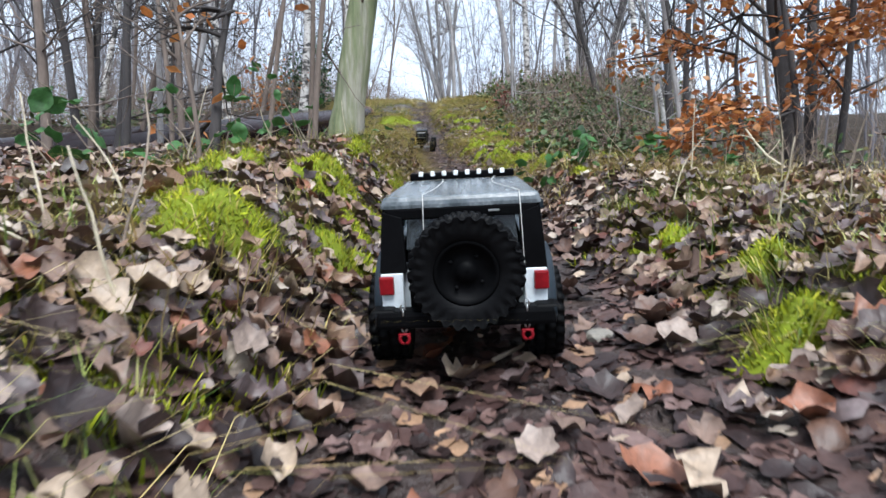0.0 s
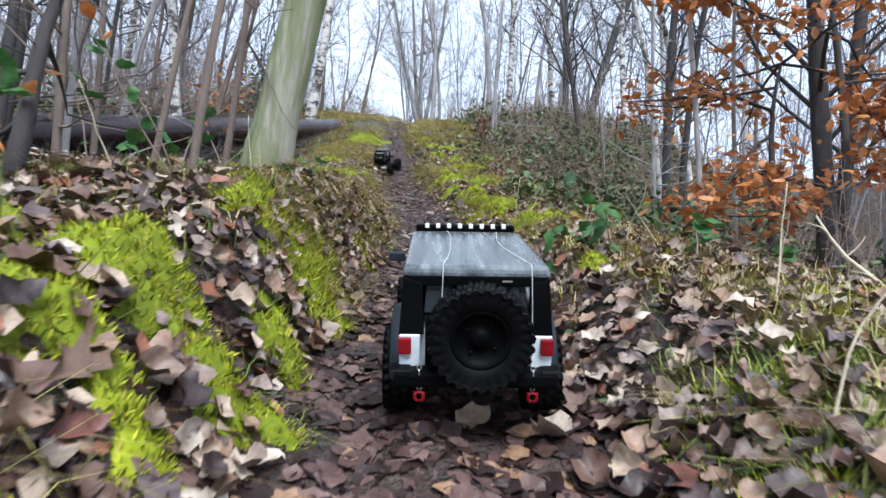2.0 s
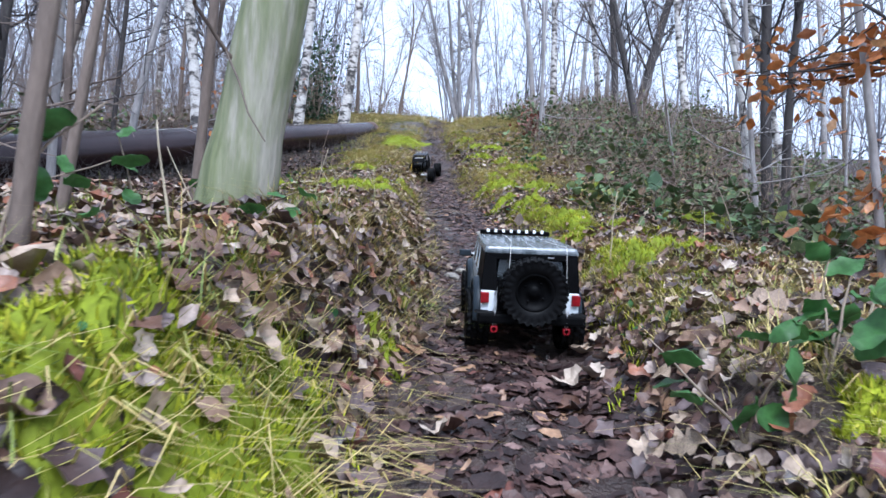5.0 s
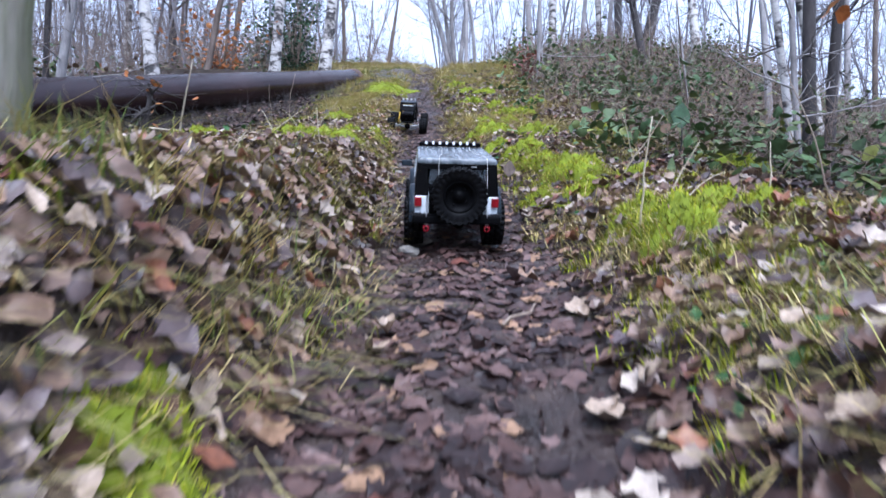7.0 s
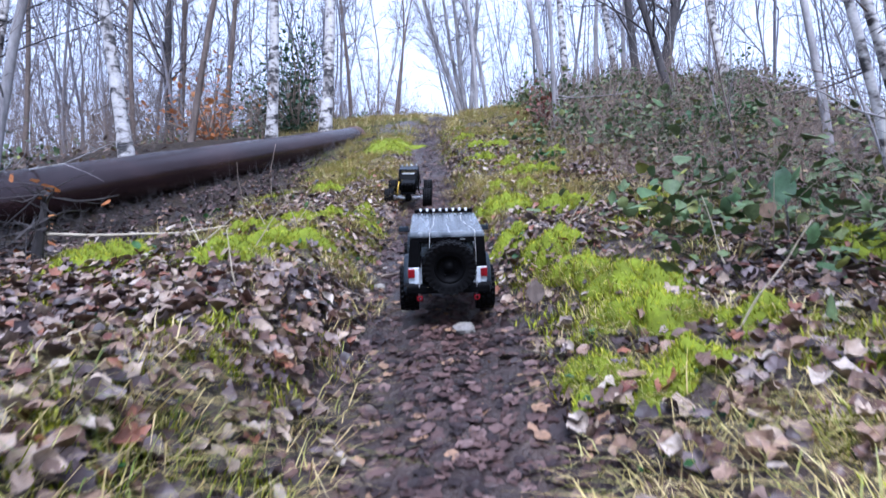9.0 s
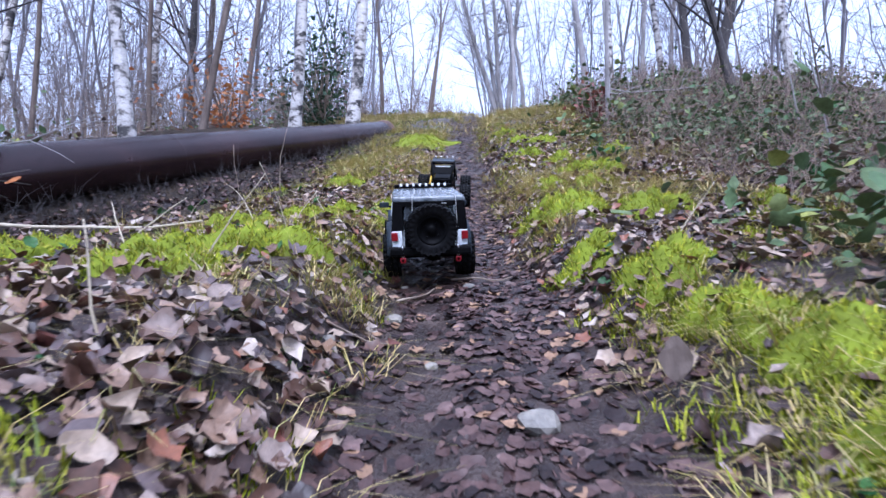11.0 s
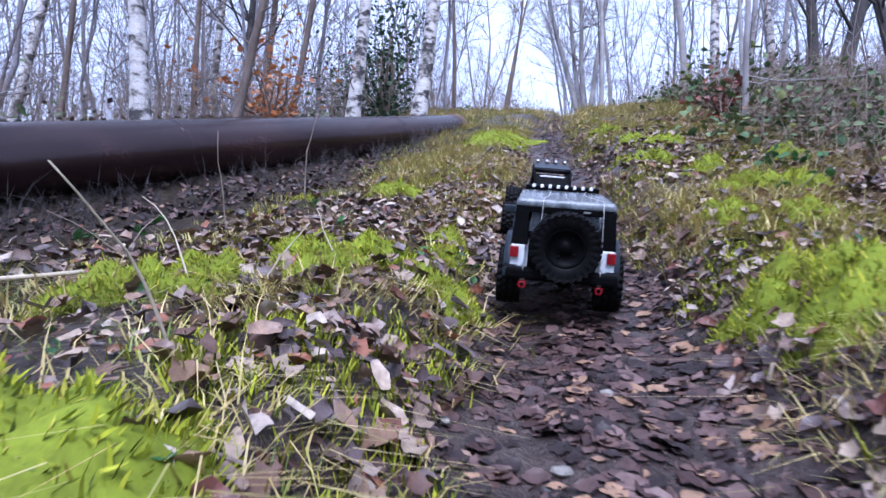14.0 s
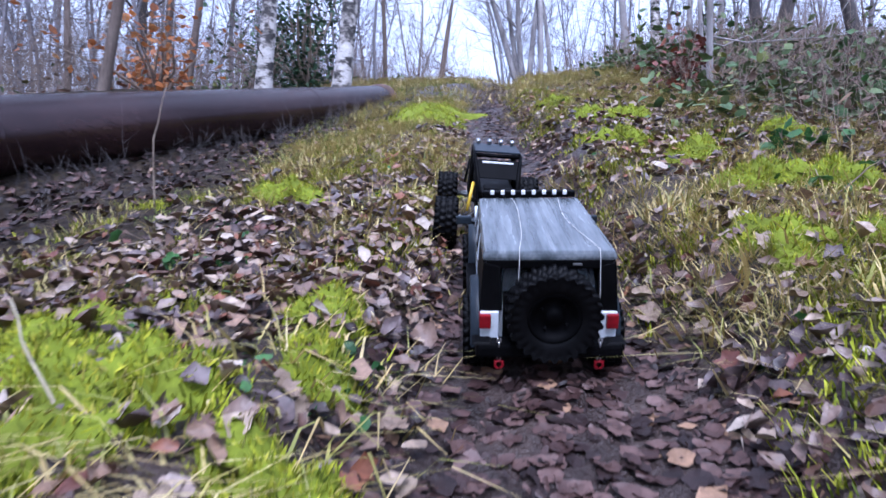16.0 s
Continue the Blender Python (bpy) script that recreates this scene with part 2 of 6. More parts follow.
WHITE = material("white_body_paint", ((0.3, (0.56, 0.60, 0.63)), (0.7, (0.66, 0.70, 0.73))), 10, 160, 0.3, 0.06, 0.05, 0.0003, grain=0.2)
LENS_RED = material("red_lens", ((0.3, (0.143, 0.003, 0.007)), (0.7, (0.220, 0.006, 0.010))), 30, 200, 0.3, 0.05, 0.1, 0.0005, spec=0.25)
LAMP_WHITE = material("lamp_lens", ((0.3, (0.78, 0.78, 0.76)), (0.7, (0.86, 0.86, 0.85))), 30, 200, 0.15, 0.05, 0)
RED_METAL = material("red_shackle", ((0.3, (0.144, 0.003, 0.008)), (0.7, (0.216, 0.006, 0.012))), 30, 200, 0.45, 0.05, 0, spec=0.2)
CHROME = material("bare_steel", ((0.3, (0.50, 0.50, 0.50)), (0.7, (0.62, 0.62, 0.62))), 30, 200, 0.3, 0.08, 0.1, 0.0005, metallic=0.9)
YELLOW = material("yellow_shock", ((0.3, (0.62, 0.40, 0.02)), (0.7, (0.72, 0.48, 0.03))), 30, 200, 0.4, 0.05, 0)
STRING = material("white_string", ((0.3, (0.60, 0.58, 0.54)), (0.7, (0.72, 0.70, 0.66))), 30, 300, 0.8, 0.05, 0)


def let_through(m, amount):
    """Thin leaves and blades pass some of the light."""
    nt = m.node_tree
    p, o = nt.nodes["Principled BSDF"], nt.nodes["Material Output"]
    t, x = nt.nodes.new("ShaderNodeBsdfTranslucent"), nt.nodes.new("ShaderNodeMixShader")
    x.inputs[0].default_value = amount
    nt.links.new(p.inputs["Base Color"].links[0].from_socket, t.inputs["Color"])
    nt.links.new(p.outputs[0], x.inputs[1])
    nt.links.new(t.outputs[0], x.inputs[2])
    nt.links.new(x.outputs[0], o.inputs["Surface"])


for thin, amount in ((STRAW, 0.12), (GRASS, 0.15), (BEECH, 0.3), (BRAMBLE, 0.2)):
    let_through(thin, amount)


def make_glass():
    m = bpy.data.materials.new("tinted_glass")
    m.use_nodes = True
    p = m.node_tree.nodes["Principled BSDF"]
    p.inputs["Base Color"].default_value = (0.12, 0.14, 0.155, 1)
    p.inputs["Roughness"].default_value = 0.06
    p.inputs["Transmission Weight"].default_value = 0.8
    p.inputs["IOR"].default_value = 1.3
    return m


GLASS = make_glass()


# ---- mesh helpers ----
class Geo:
    """Gathers vertices and faces, then makes one mesh of them."""

    def __init__(self):
        self.v, self.f, self.m, self.n = [], [], [], 0

    def add(self, verts, faces, mi=0):
        verts, faces = np.asarray(verts, float).reshape(-1, 3), np.asarray(faces, int)
        self.v.append(verts)
        self.f.append(faces + self.n)
        self.m.append(np.full(len(faces), mi))
        self.n += len(verts)
        return self

    def mesh(self, name, *materials):
        me = bpy.data.meshes.new(name)
        loops = np.concatenate([f.ravel() for f in self.f])
        sizes = np.concatenate([np.full(len(f), f.shape[1]) for f in self.f])
        v = np.concatenate(self.v)
        me.vertices.add(len(v))
        me.vertices.foreach_set("co", v.ravel())
        me.loops.add(len(loops))
        me.loops.foreach_set("vertex_index", loops)
        me.polygons.add(len(sizes))
        me.polygons.foreach_set("loop_start", np.concatenate([[0], np.cumsum(sizes)[:-1]]))
        me.polygons.foreach_set("material_index", np.concatenate(self.m))
        for mt in materials:
            me.materials.append(mt)
        me.update(calc_edges=True)
        me.validate()
        return me

    def shaded(self, name, *materials):
        me = self.mesh(name, *materials)
        me.polygons.foreach_set("use_smooth", np.ones(len(me.polygons), bool))
        return me


def piece(name, geo, mat, parent=None, label="", soft=False):
    ob = new(name, (geo.shaded if soft else geo.mesh)(name, mat))
    ob.parent = parent
    if label:
        ob["label"] = label
    return ob


def part(name, bm, mat, parent=None, label="", soft=False):
    me = bpy.data.meshes.new(name)
    bm.to_mesh(me)
    bm.free()
    me.materials.append(mat)
    if soft:
        me.polygons.foreach_set("use_smooth", np.ones(len(me.polygons), bool))
    ob = new(name, me)
    ob.parent = parent
    if label:
        ob["label"] = label
    return ob


def tube(g, pts, radii, sides=6, mi=0, cap=True):
    """A tapering tube through the points."""
    pts = np.asarray(pts, float)
    n = len(pts)
    d = np.gradient(pts, axis=0)
    d /= np.linalg.norm(d, axis=1)[:, None] + 1e-9
    ref = np.array([1.0, 0, 0]) if abs(d[0][0]) < 0.8 else np.array([0, 1.0, 0])
    a = np.cross(d, ref)
    a /= np.linalg.norm(a, axis=1)[:, None] + 1e-9
    b = np.cross(d, a)
    t = np.arange(sides) * 2 * np.pi / sides
    ring = a[:, None] * np.cos(t)[None, :, None] + b[:, None] * np.sin(t)[None, :, None]
    v = pts[:, None] + ring * np.asarray(radii, float)[:, None, None]
    i = np.arange(n * sides).reshape(n, sides)
    j = np.roll(i, -1, axis=1)
    g.add(v.reshape(-1, 3), np.stack([i[:-1], i[1:], j[1:], j[:-1]], -1).reshape(-1, 4), mi)
    if cap:
        g.f.append(np.array([list(range(g.n - sides, g.n))[::-1]]))
        g.m.append(np.array([mi]))
        g.f.append(np.array([list(range(g.n - n * sides, g.n - n * sides + sides))]))
        g.m.append(np.array([mi]))
    return g


def box(x0, x1, y0, y1, z0, z1, bevel=0.003, top=(1, 1), front=None):
    """A bevelled box; top scales its upper face in x and y."""
    bm = bmesh.new()
    bmesh.ops.create_cube(bm, size=1)
    for v in bm.verts:
        sx, sy = (top if v.co.z > 0 else (1, 1))
        v.co = Vector(((x0 + x1) / 2 + v.co.x * (x1 - x0) * sx, (y0 + y1) / 2 + v.co.y * (y1 - y0) * sy, (z0 + z1) / 2 + v.co.z * (z1 - z0)))
    if bevel:
        bmesh.ops.bevel(bm, geom=bm.edges[:], offset=bevel, segments=2, affect="EDGES", profile=0.6)
    return bm


def rod(a, b, r, sides=10, r2=None):
    g = Geo()
    tube(g, [a, b], [r, r if r2 is None else r2], sides)
    return g


def turned(profile, segs=28, axis="x"):
    """A body of revolution about the x axis from (x, radius) pairs."""
    pr = np.asarray(profile, float)
    t = np.arange(segs) * 2 * np.pi / segs
    v = np.stack([np.repeat(pr[:, 0], segs), np.outer(pr[:, 1], np.cos(t)).ravel(), np.outer(pr[:, 1], np.sin(t)).ravel()], 1)
    i = np.arange(len(pr) * segs).reshape(len(pr), segs)
    j = np.roll(i, -1, axis=1)
    g = Geo()
    g.add(v, np.stack([i[:-1], j[:-1], j[1:], i[1:]], -1).reshape(-1, 4))
    return g


# ---- the ground, one sheet out to the horizon ----
def build_ground():
    xs = np.unique(np.concatenate([np.linspace(-300, -12, 22), np.linspace(-12, -2.4, 36), np.linspace(-2.4, 2.4, 144), np.linspace(2.4, 12, 36), np.linspace(12, 300, 22)]))
    ys = np.unique(np.concatenate([np.linspace(-12, -0.6, 30), np.linspace(-0.6, 8.5, 240), np.linspace(8.5, 20, 80), np.linspace(20, 60, 40), np.linspace(60, 400, 12)]))
    X, Y = np.meshgrid(xs, ys)
    Z = ground_height(X, Y)
    rng = np.random.default_rng(3)
    near = (np.abs(X) < 2.5) & (Y < 9) & (Y > -0.7)
    Z = Z + rng.normal(0, 0.0035, X.shape) * near
    i = np.arange(X.size).reshape(X.shape)
    g = Geo().add(np.stack([X, Y, Z], -1).reshape(-1, 3), np.stack([i[:-1, :-1], i[:-1, 1:], i[1:, 1:], i[1:, :-1]], -1).reshape(-1, 4))
    xm, ym = (X[:-1, :-1] + X[1:, 1:]) / 2, (Y[:-1, :-1] + Y[1:, 1:]) / 2
    off = np.abs(xm - interp(ym, CY, CX)) + rng.normal(0, 0.06, xm.shape)
    g.m[0] = ((off > 0.75) | (ym < -0.4)).astype(int).ravel()
    me = g.shaded("ground", SOIL, LEAF_FLOOR)
    return tagged(new("ground", me), "dark wet woodland soil on a rising slope", "ground", kind="structure")


GROUND = build_ground()


# ---- scattering ----
def frames_on(x, y, spin, tilt, rng):
    """Places on the ground with axes: the slope's normal tilted at random, and a spin about it."""
    e = 0.02
    z = ground_height(x, y)
    nx, ny = -(ground_height(x + e, y) - z) / e, -(ground_height(x, y + e) - z) / e
    n = np.stack([nx, ny, np.ones_like(nx)], 1) + rng.normal(0, 1, (len(x), 3)) * np.asarray(tilt).reshape(-1, 1)
    n /= np.linalg.norm(n, axis=1)[:, None]
    a = np.stack([np.cos(spin), np.sin(spin), np.zeros_like(spin)], 1)
    a -= n * (a * n).sum(1)[:, None]
    a /= np.linalg.norm(a, axis=1)[:, None]
    return np.stack([x, y, z], 1), a, np.cross(n, a), n


def leaf_form(kind, curl, seed, fine=9):
    """A lobed oak, broad maple or plain birch leaf about its midrib, one unit long, curled and creased."""
    rng = np.random.default_rng(seed)
    if kind == "maple":
        k = 2 * fine + 4
        t = np.linspace(0, 2 * np.pi, k, endpoint=False) + rng.normal(0, 0.05, k)
        r = 0.34 + 0.16 * np.abs(np.cos(t * 2.5)) ** 0.7 + rng.normal(0, 0.02, k)
        pts = np.stack([0.5 + r * np.cos(t), 0.95 * r * np.sin(t)], 1)
        p = np.concatenate([pts, [[0.5, 0.0]]])
        faces = [(i, (i + 1) % k, k) for i in range(k)]
    else:
        q = np.linspace(0.06, 0.95, fine)
        w = (0.27 if kind == "oak" else 0.34) * np.sin(np.pi * q ** (1.25 if kind == "oak" else 0.85)) ** 0.8
        if kind == "oak":
            w = w * (1 + 0.46 * np.sin(q * 23 + seed))
        up, dn = np.abs(w * (1 + rng.normal(0, 0.07, fine))) + 0.01, np.abs(w * (1 + rng.normal(0, 0.07, fine))) + 0.01
        mid = np.stack([q, rng.normal(0, 0.01, fine)], 1)
        p = np.concatenate([[[0, 0]], np.stack([q + 0.02, up], 1), [[1, 0]], np.stack([q + 0.02, -dn], 1), mid])
        faces = []
        for side, o in ((1, 1), (-1, fine + 2)):
            e = [0] + list(range(o, o + fine)) + [fine + 1]
            c = [0] + list(range(2 * fine + 2, 3 * fine + 2)) + [fine + 1]
            for i in range(fine + 1):
                quad = [e[i], e[i + 1], c[i + 1], c[i]]
                quad = quad[::-1] if side > 0 else quad
                for tri in (quad[:3], [quad[0], quad[2], quad[3]]):
                    if len(set(tri)) == 3:
                        faces.append(tuple(tri))
    z = curl * (np.abs(p[:, 1]) ** 1.4 * 1.5 + (p[:, 0] - 0.45) ** 2 * 0.8) + 0.16 * np.sin(p[:, 0] * 8 + seed) * p[:, 1] + 0.09 * np.sin(p[:, 1] * 14 + p[:, 0] * 6 + seed) * (0.4 + abs(curl)) + rng.normal(0, 0.02, len(p))
    return np.stack([p[:, 0] - 0.5, p[:, 1], z], 1), np.array(faces)


LEAF_KINDS = (("oak", 0.25), ("oak", 0.7), ("maple", 0.5), ("birch", 0.6), ("oak", 1.2), ("birch", -0.5), ("maple", 1.1), ("oak", -0.6), ("birch", 1.4))
OAKS = [leaf_form(k, c, s, 6) for s, (k, c) in enumerate(LEAF_KINDS)]
PLAIN = [leaf_form(k, c, s, 3) for s, (k, c) in enumerate(LEAF_KINDS)]
BITS = [leaf_form(k, c, s, 2) for s, (k, c) in enumerate((("birch", 0.6), ("birch", 1.2), ("oak", -0.5), ("birch", -0.8)))]
FLAT = [leaf_form(k, c * 0.2, s, 5) for s, (k, c) in enumerate(LEAF_KINDS)]
MOSS_LEFT = ((-0.28, 0.92, 0.10), (-0.22, 1.37, 0.08), (-0.40, 1.27, 0.09), (-0.13, 1.36, 0.05), (-0.24, 1.56, 0.10), (-0.40, 1.45, 0.11), (-0.12, 1.16, 0.09), (-0.07, 1.52, 0.06),
             (-0.10, 2.0, 0.08), (-0.08, 1.92, 0.06), (-1.20, 4.9, 0.24), (-0.07, 2.53, 0.06), (-1.0, 4.55, 0.17), (-0.92, 9.35, 0.34), (-0.55, 4.89, 0.19), (-0.78, 5.88, 0.11),
             (-0.9, 5.65, 0.12), (-0.58, 4.60, 0.15), (-0.8, 9.0, 0.24), (-0.86, 5.98, 0.10), (-0.9, 5.45, 0.13), (-0.62, 5.84, 0.10), (-0.40, 5.72, 0.09), (-0.46, 5.95, 0.07),
             (-0.5, 6.12, 0.08), (-0.66, 5.66, 0.11), (-1.05, 9.75, 0.24), (-0.95, 7.0, 0.12), (-0.3, 3.05, 0.07))
MOSS_RIGHT = ((0.45, 4.52, 0.10), (0.42, 6.3, 0.11), (0.53, 2.16, 0.05), (0.66, 3.3, 0.12), (0.54, 3.4, 0.09), (1.3, 4.6, 0.14), (0.52, 4.1, 0.11), (0.38, 3.95, 0.08), (0.60, 4.34, 0.13),
              (0.40, 4.76, 0.11), (0.50, 3.85, 0.09), (1.45, 4.95, 0.16), (0.56, 6.87, 0.14), (0.24, 6.35, 0.10), (0.28, 5.57, 0.17), (0.16, 5.66, 0.09), (0.52, 5.5, 0.14), (0.42, 6.95, 0.11),
              (0.17, 7.72, 0.12), (0.3, 8.4, 0.15), (0.75, 7.6, 0.13), (-0.05, 9.0, 0.16), (0.95, 5.6, 0.11), (0.50, 0.80, 0.07), (0.56, 0.98, 0.07), (0.5, 1.25, 0.07), (0.75, 3.3, 0.1), (0.35, 7.3, 0.12), (0.1, 8.3, 0.13))

MOSS_MORE = ((-0.26, 1.57, 0.09), (-0.2, 1.56, 0.08), (-0.13, 1.53, 0.07), (-0.09, 1.71, 0.07), (-0.12, 2.18, 0.06), (-0.11, 2.07, 0.07), (-0.1, 1.97, 0.06), (-0.22, 1.91, 0.07), (-0.24, 2.04, 0.08), (0.51, 3.29, 0.09), (0.53, 3.16, 0.1), (0.54, 4.38, 0.12), (0.7, 4.02, 0.09), (-0.32, 1.01, 0.08), (-0.38, 1.35, 0.07), (-0.23, 0.97, 0.07), (-0.27, 1.51, 0.07), (0.26, 5.0, 0.1), (0.32, 5.62, 0.1))


def on_moss(x, y):
    hit = np.zeros(len(x), bool)
    for mx, my, mr in MOSS_LEFT + MOSS_RIGHT + MOSS_MORE:
        hit |= (x - mx) ** 2 + (y - my) ** 2 < (mr * 0.92) ** 2
    return hit


def scatter_leaves(g, x, y, size, tilt, lift, rng, forms=OAKS):
    spin = rng.uniform(0, 6.283, len(x))
    o, a, b, n = frames_on(x, y, spin, tilt, rng)
    o = o + n * lift[:, None]
    pick = rng.integers(0, len(forms), len(x))
    for k, (v, f) in enumerate(forms):
        s = pick == k
        if not s.any():
            continue
        sz = size[s][:, None, None]
        w = o[s][:, None] + sz * (a[s][:, None] * v[None, :, :1] + b[s][:, None] * v[None, :, 1:2] + n[s][:, None] * v[None, :, 2:])
        c = s.sum()
        g.add(w.reshape(-1, 3), (f[None] + (np.arange(c) * len(v))[:, None, None]).reshape(-1, f.shape[1]))


def off_trail(x, y):
    return (x - interp(y, CY, CX)) / interp(y, CY, WID)


def patchy(x, y, k, s):
    return np.sin(x * 2.3 * k + s) * np.sin(y * 1.9 * k + 2 * s) + 0.6 * np.sin(x * 5.1 * k - y * 4.3 * k + s) + 0.4 * np.sin(y * 9.7 * k + x * 3.1 * k)


def grassy(x, y):
    return patchy(x, y, 1.25, 4.1) + 0.25 * np.sin(x * 13 + y * 9)


def bank_leaves(n, y0, y1, x0, x1, s0, s1, rng, forms, thin):
    y, x = rng.uniform(y0, y1, n) + rng.normal(0, 0.15, n), rng.uniform(x0, x1, n) + rng.normal(0, 0.18, n)
    d = np.abs(off_trail(x, y))
    keep = (d > 0.95 + rng.normal(0, 0.13, n)) & (patchy(x, y, 1.0, 1.7) > thin + rng.normal(0, 0.35, n)) & (~on_moss(x, y) | (rng.uniform(0, 1, n) < np.where(y < 2.4, 0.2, 0.4)))
    keep &= ~((y > 2.6) & (d < 4.5) & (grassy(x, y) > np.where(y > 5, -0.2, 0.25)) & (rng.uniform(0, 1, n) < 0.5))
    px = x + 2.486 - 0.2 * (y - 6)
    keep &= ~((px > -0.5) & (px < 1.2) & (y > 4.5) & (rng.uniform(0, 1, n) < 0.72))
    keep &= ~((px > -0.4) & (px < 0.95) & (y > 3.5) & (rng.uniform(0, 1, n) < 0.9)) & ~((px < 1.35) & (y > 4.5) & (rng.uniform(0, 1, n) < 0.5))
    x, y = x[keep], y[keep]
    k = len(x)
    return x, y, s0 + (s1 - s0) * rng.beta(1.6, 2.2, k), np.abs(rng.normal(0.32, 0.22, k)), rng.uniform(0.001, 0.03, k), rng, forms


def build_litter():
    rng = np.random.default_rng(11)
    g = Geo()
    for a in ((8500, -0.1, 1.6, -0.85, 0.95, 0.024, 0.060, rng, OAKS, -3), (9500, 1.6, 4.2, -0.95, 1.1, 0.022, 0.054, rng, OAKS, -3), (4500, 0.2, 4.2, -2.4, -0.9, 0.035, 0.065, rng, PLAIN, -1.5),
              (3600, 0.2, 4.6, 1.0, 2.6, 0.035, 0.065, rng, PLAIN, -1.2), (6500, 1.3, 4.4, -0.85, -0.02, 0.024, 0.05, rng, PLAIN, -3), (13000, 4.2, 6.8, -1.5, 1.2, 0.018, 0.045, rng, PLAIN, -0.5), (9500, 5.5, 9.5, -1.75, -0.3, 0.028, 0.052, rng, PLAIN, -0.9),
              (9500, 6.3, 10, -0.4, 2.4, 0.026, 0.05, rng, PLAIN, -1.0), (4500, 3.8, 6.2, -3.0, -1.4, 0.03, 0.055, rng, PLAIN, -2.5), (3500, 9.5, 16, -5, 1.2, 0.04, 0.07, rng, BITS, 0.0), (1500, 4.5, 9, 1.2, 4.5, 0.035, 0.06, rng, PLAIN, -0.6)):
        x, y, size, tilt, lift, r, forms = bank_leaves(*a)
        scatter_leaves(g, x, y, size, tilt, lift, r, forms)
    n = 13000
    y, x = rng.uniform(0.2, 9.5, n), rng.uniform(-2.0, 2.0, n)
    ok = (np.abs(off_trail(x, y)) > 0.9) & ~on_moss(x, y) & ~((np.abs(x + 2.1 - 0.2 * (y - 6)) < 0.75) & (y > 4))
    x, y = x[ok], y[ok]
    n = len(x)
    scatter_leaves(g, x, y, rng.uniform(0.014, 0.034, n), np.abs(rng.normal(0.35, 0.2, n)), rng.uniform(0.0, 0.012, n), rng, BITS)
    n = 9000
    x, y = rng.normal(0, 3.2, n), rng.normal(4.5, 4.5, n)
    ok = (np.abs(off_trail(x, y)) > 4) & (y < 14) & ~((x > 0.7) & (y > 5.5)) & ~((np.abs(x + 2.3 - 0.2 * (y - 6)) < 0.8) & (y > 3.5))
    x, y = x[ok], y[ok]
    n = len(x)
    scatter_leaves(g, x, y, rng.uniform(0.035, 0.07, n), np.full(n, 0.3), rng.uniform(0.002, 0.015, n), rng, BITS)
    n = 800
    scatter_leaves(g, rng.uniform(0.05, 1.3, n), rng.uniform(6.9, 9.2, n), rng.uniform(0.022, 0.045, n), np.full(n, 0.3), rng.uniform(0.002, 0.015, n), rng, PLAIN)
    n = 60
    y = rng.uniform(0.1, 3.4, n)
    scatter_leaves(g, interp(y, CY, CX) + rng.uniform(-1, 1, n) * interp(y, CY, WID), y, rng.uniform(0.03, 0.058, n), np.full(n, 0.22), rng.uniform(0.006, 0.014, n), rng, OAKS)
    n = 110
    y = rng.uniform(0.1, 1.25, n)
    scatter_leaves(g, interp(y, CY, CX) + rng.uniform(-1, 1, n) * interp(y, CY, WID), y, rng.uniform(0.035, 0.066, n), np.full(n, 0.22), rng.uniform(0.006, 0.016, n), rng, OAKS)
    tagged(piece("leaf_litter", g, LEAF_BANK), "curled brown and tan oak leaves strewn over the banks", "fallen leaves", kind="stuff")
    # trodden into the trail
    g = Geo()
    for n, y0, y1, s0, s1 in ((5200, -0.2, 3.2, 0.026, 0.060), (7000, 3.2, 7, 0.020, 0.046), (4200, 7, 13, 0.022, 0.05), (1800, 13, 18, 0.03, 0.06)):
        y = rng.uniform(y0, y1, n)
        u = rng.uniform(-1.3, 1.3, n)
        x = interp(y, CY, CX) + u * interp(y, CY, WID)
        keep = patchy(x, y, 2.0, 0.4) > -1.55 + rng.normal(0, 0.4, n) + 0.5 * (np.abs(np.abs(u) - 0.5) < 0.2)
        keep &= ~((y > 3.4) & (u < -0.2) & (rng.uniform(0, 1, n) < 0.5))
        x, y = x[keep], y[keep]
        k = len(x)
        scatter_leaves(g, x, y, s0 + (s1 - s0) * rng.beta(1.6, 2.2, k), np.abs(rng.normal(0.09, 0.06, k)), rng.uniform(0.001, 0.006, k), rng, FLAT)
    n = 9000
    y = np.concatenate([rng.uniform(-0.1, 3, n // 2), rng.uniform(3, 7.5, n - n // 2)])
    x = interp(y, CY, CX) + rng.uniform(-1.5, 1.5, n) * interp(y, CY, WID)
    scatter_leaves(g, x, y, rng.uniform(0.007, 0.022, n), np.full(n, 0.3), rng.uniform(0.0, 0.005, n), rng, BITS)
    tagged(piece("trail_leaves", g, LEAF_WET), "dark wet leaves trodden flat into the muddy trail", "fallen leaves", kind="stuff")


build_litter()


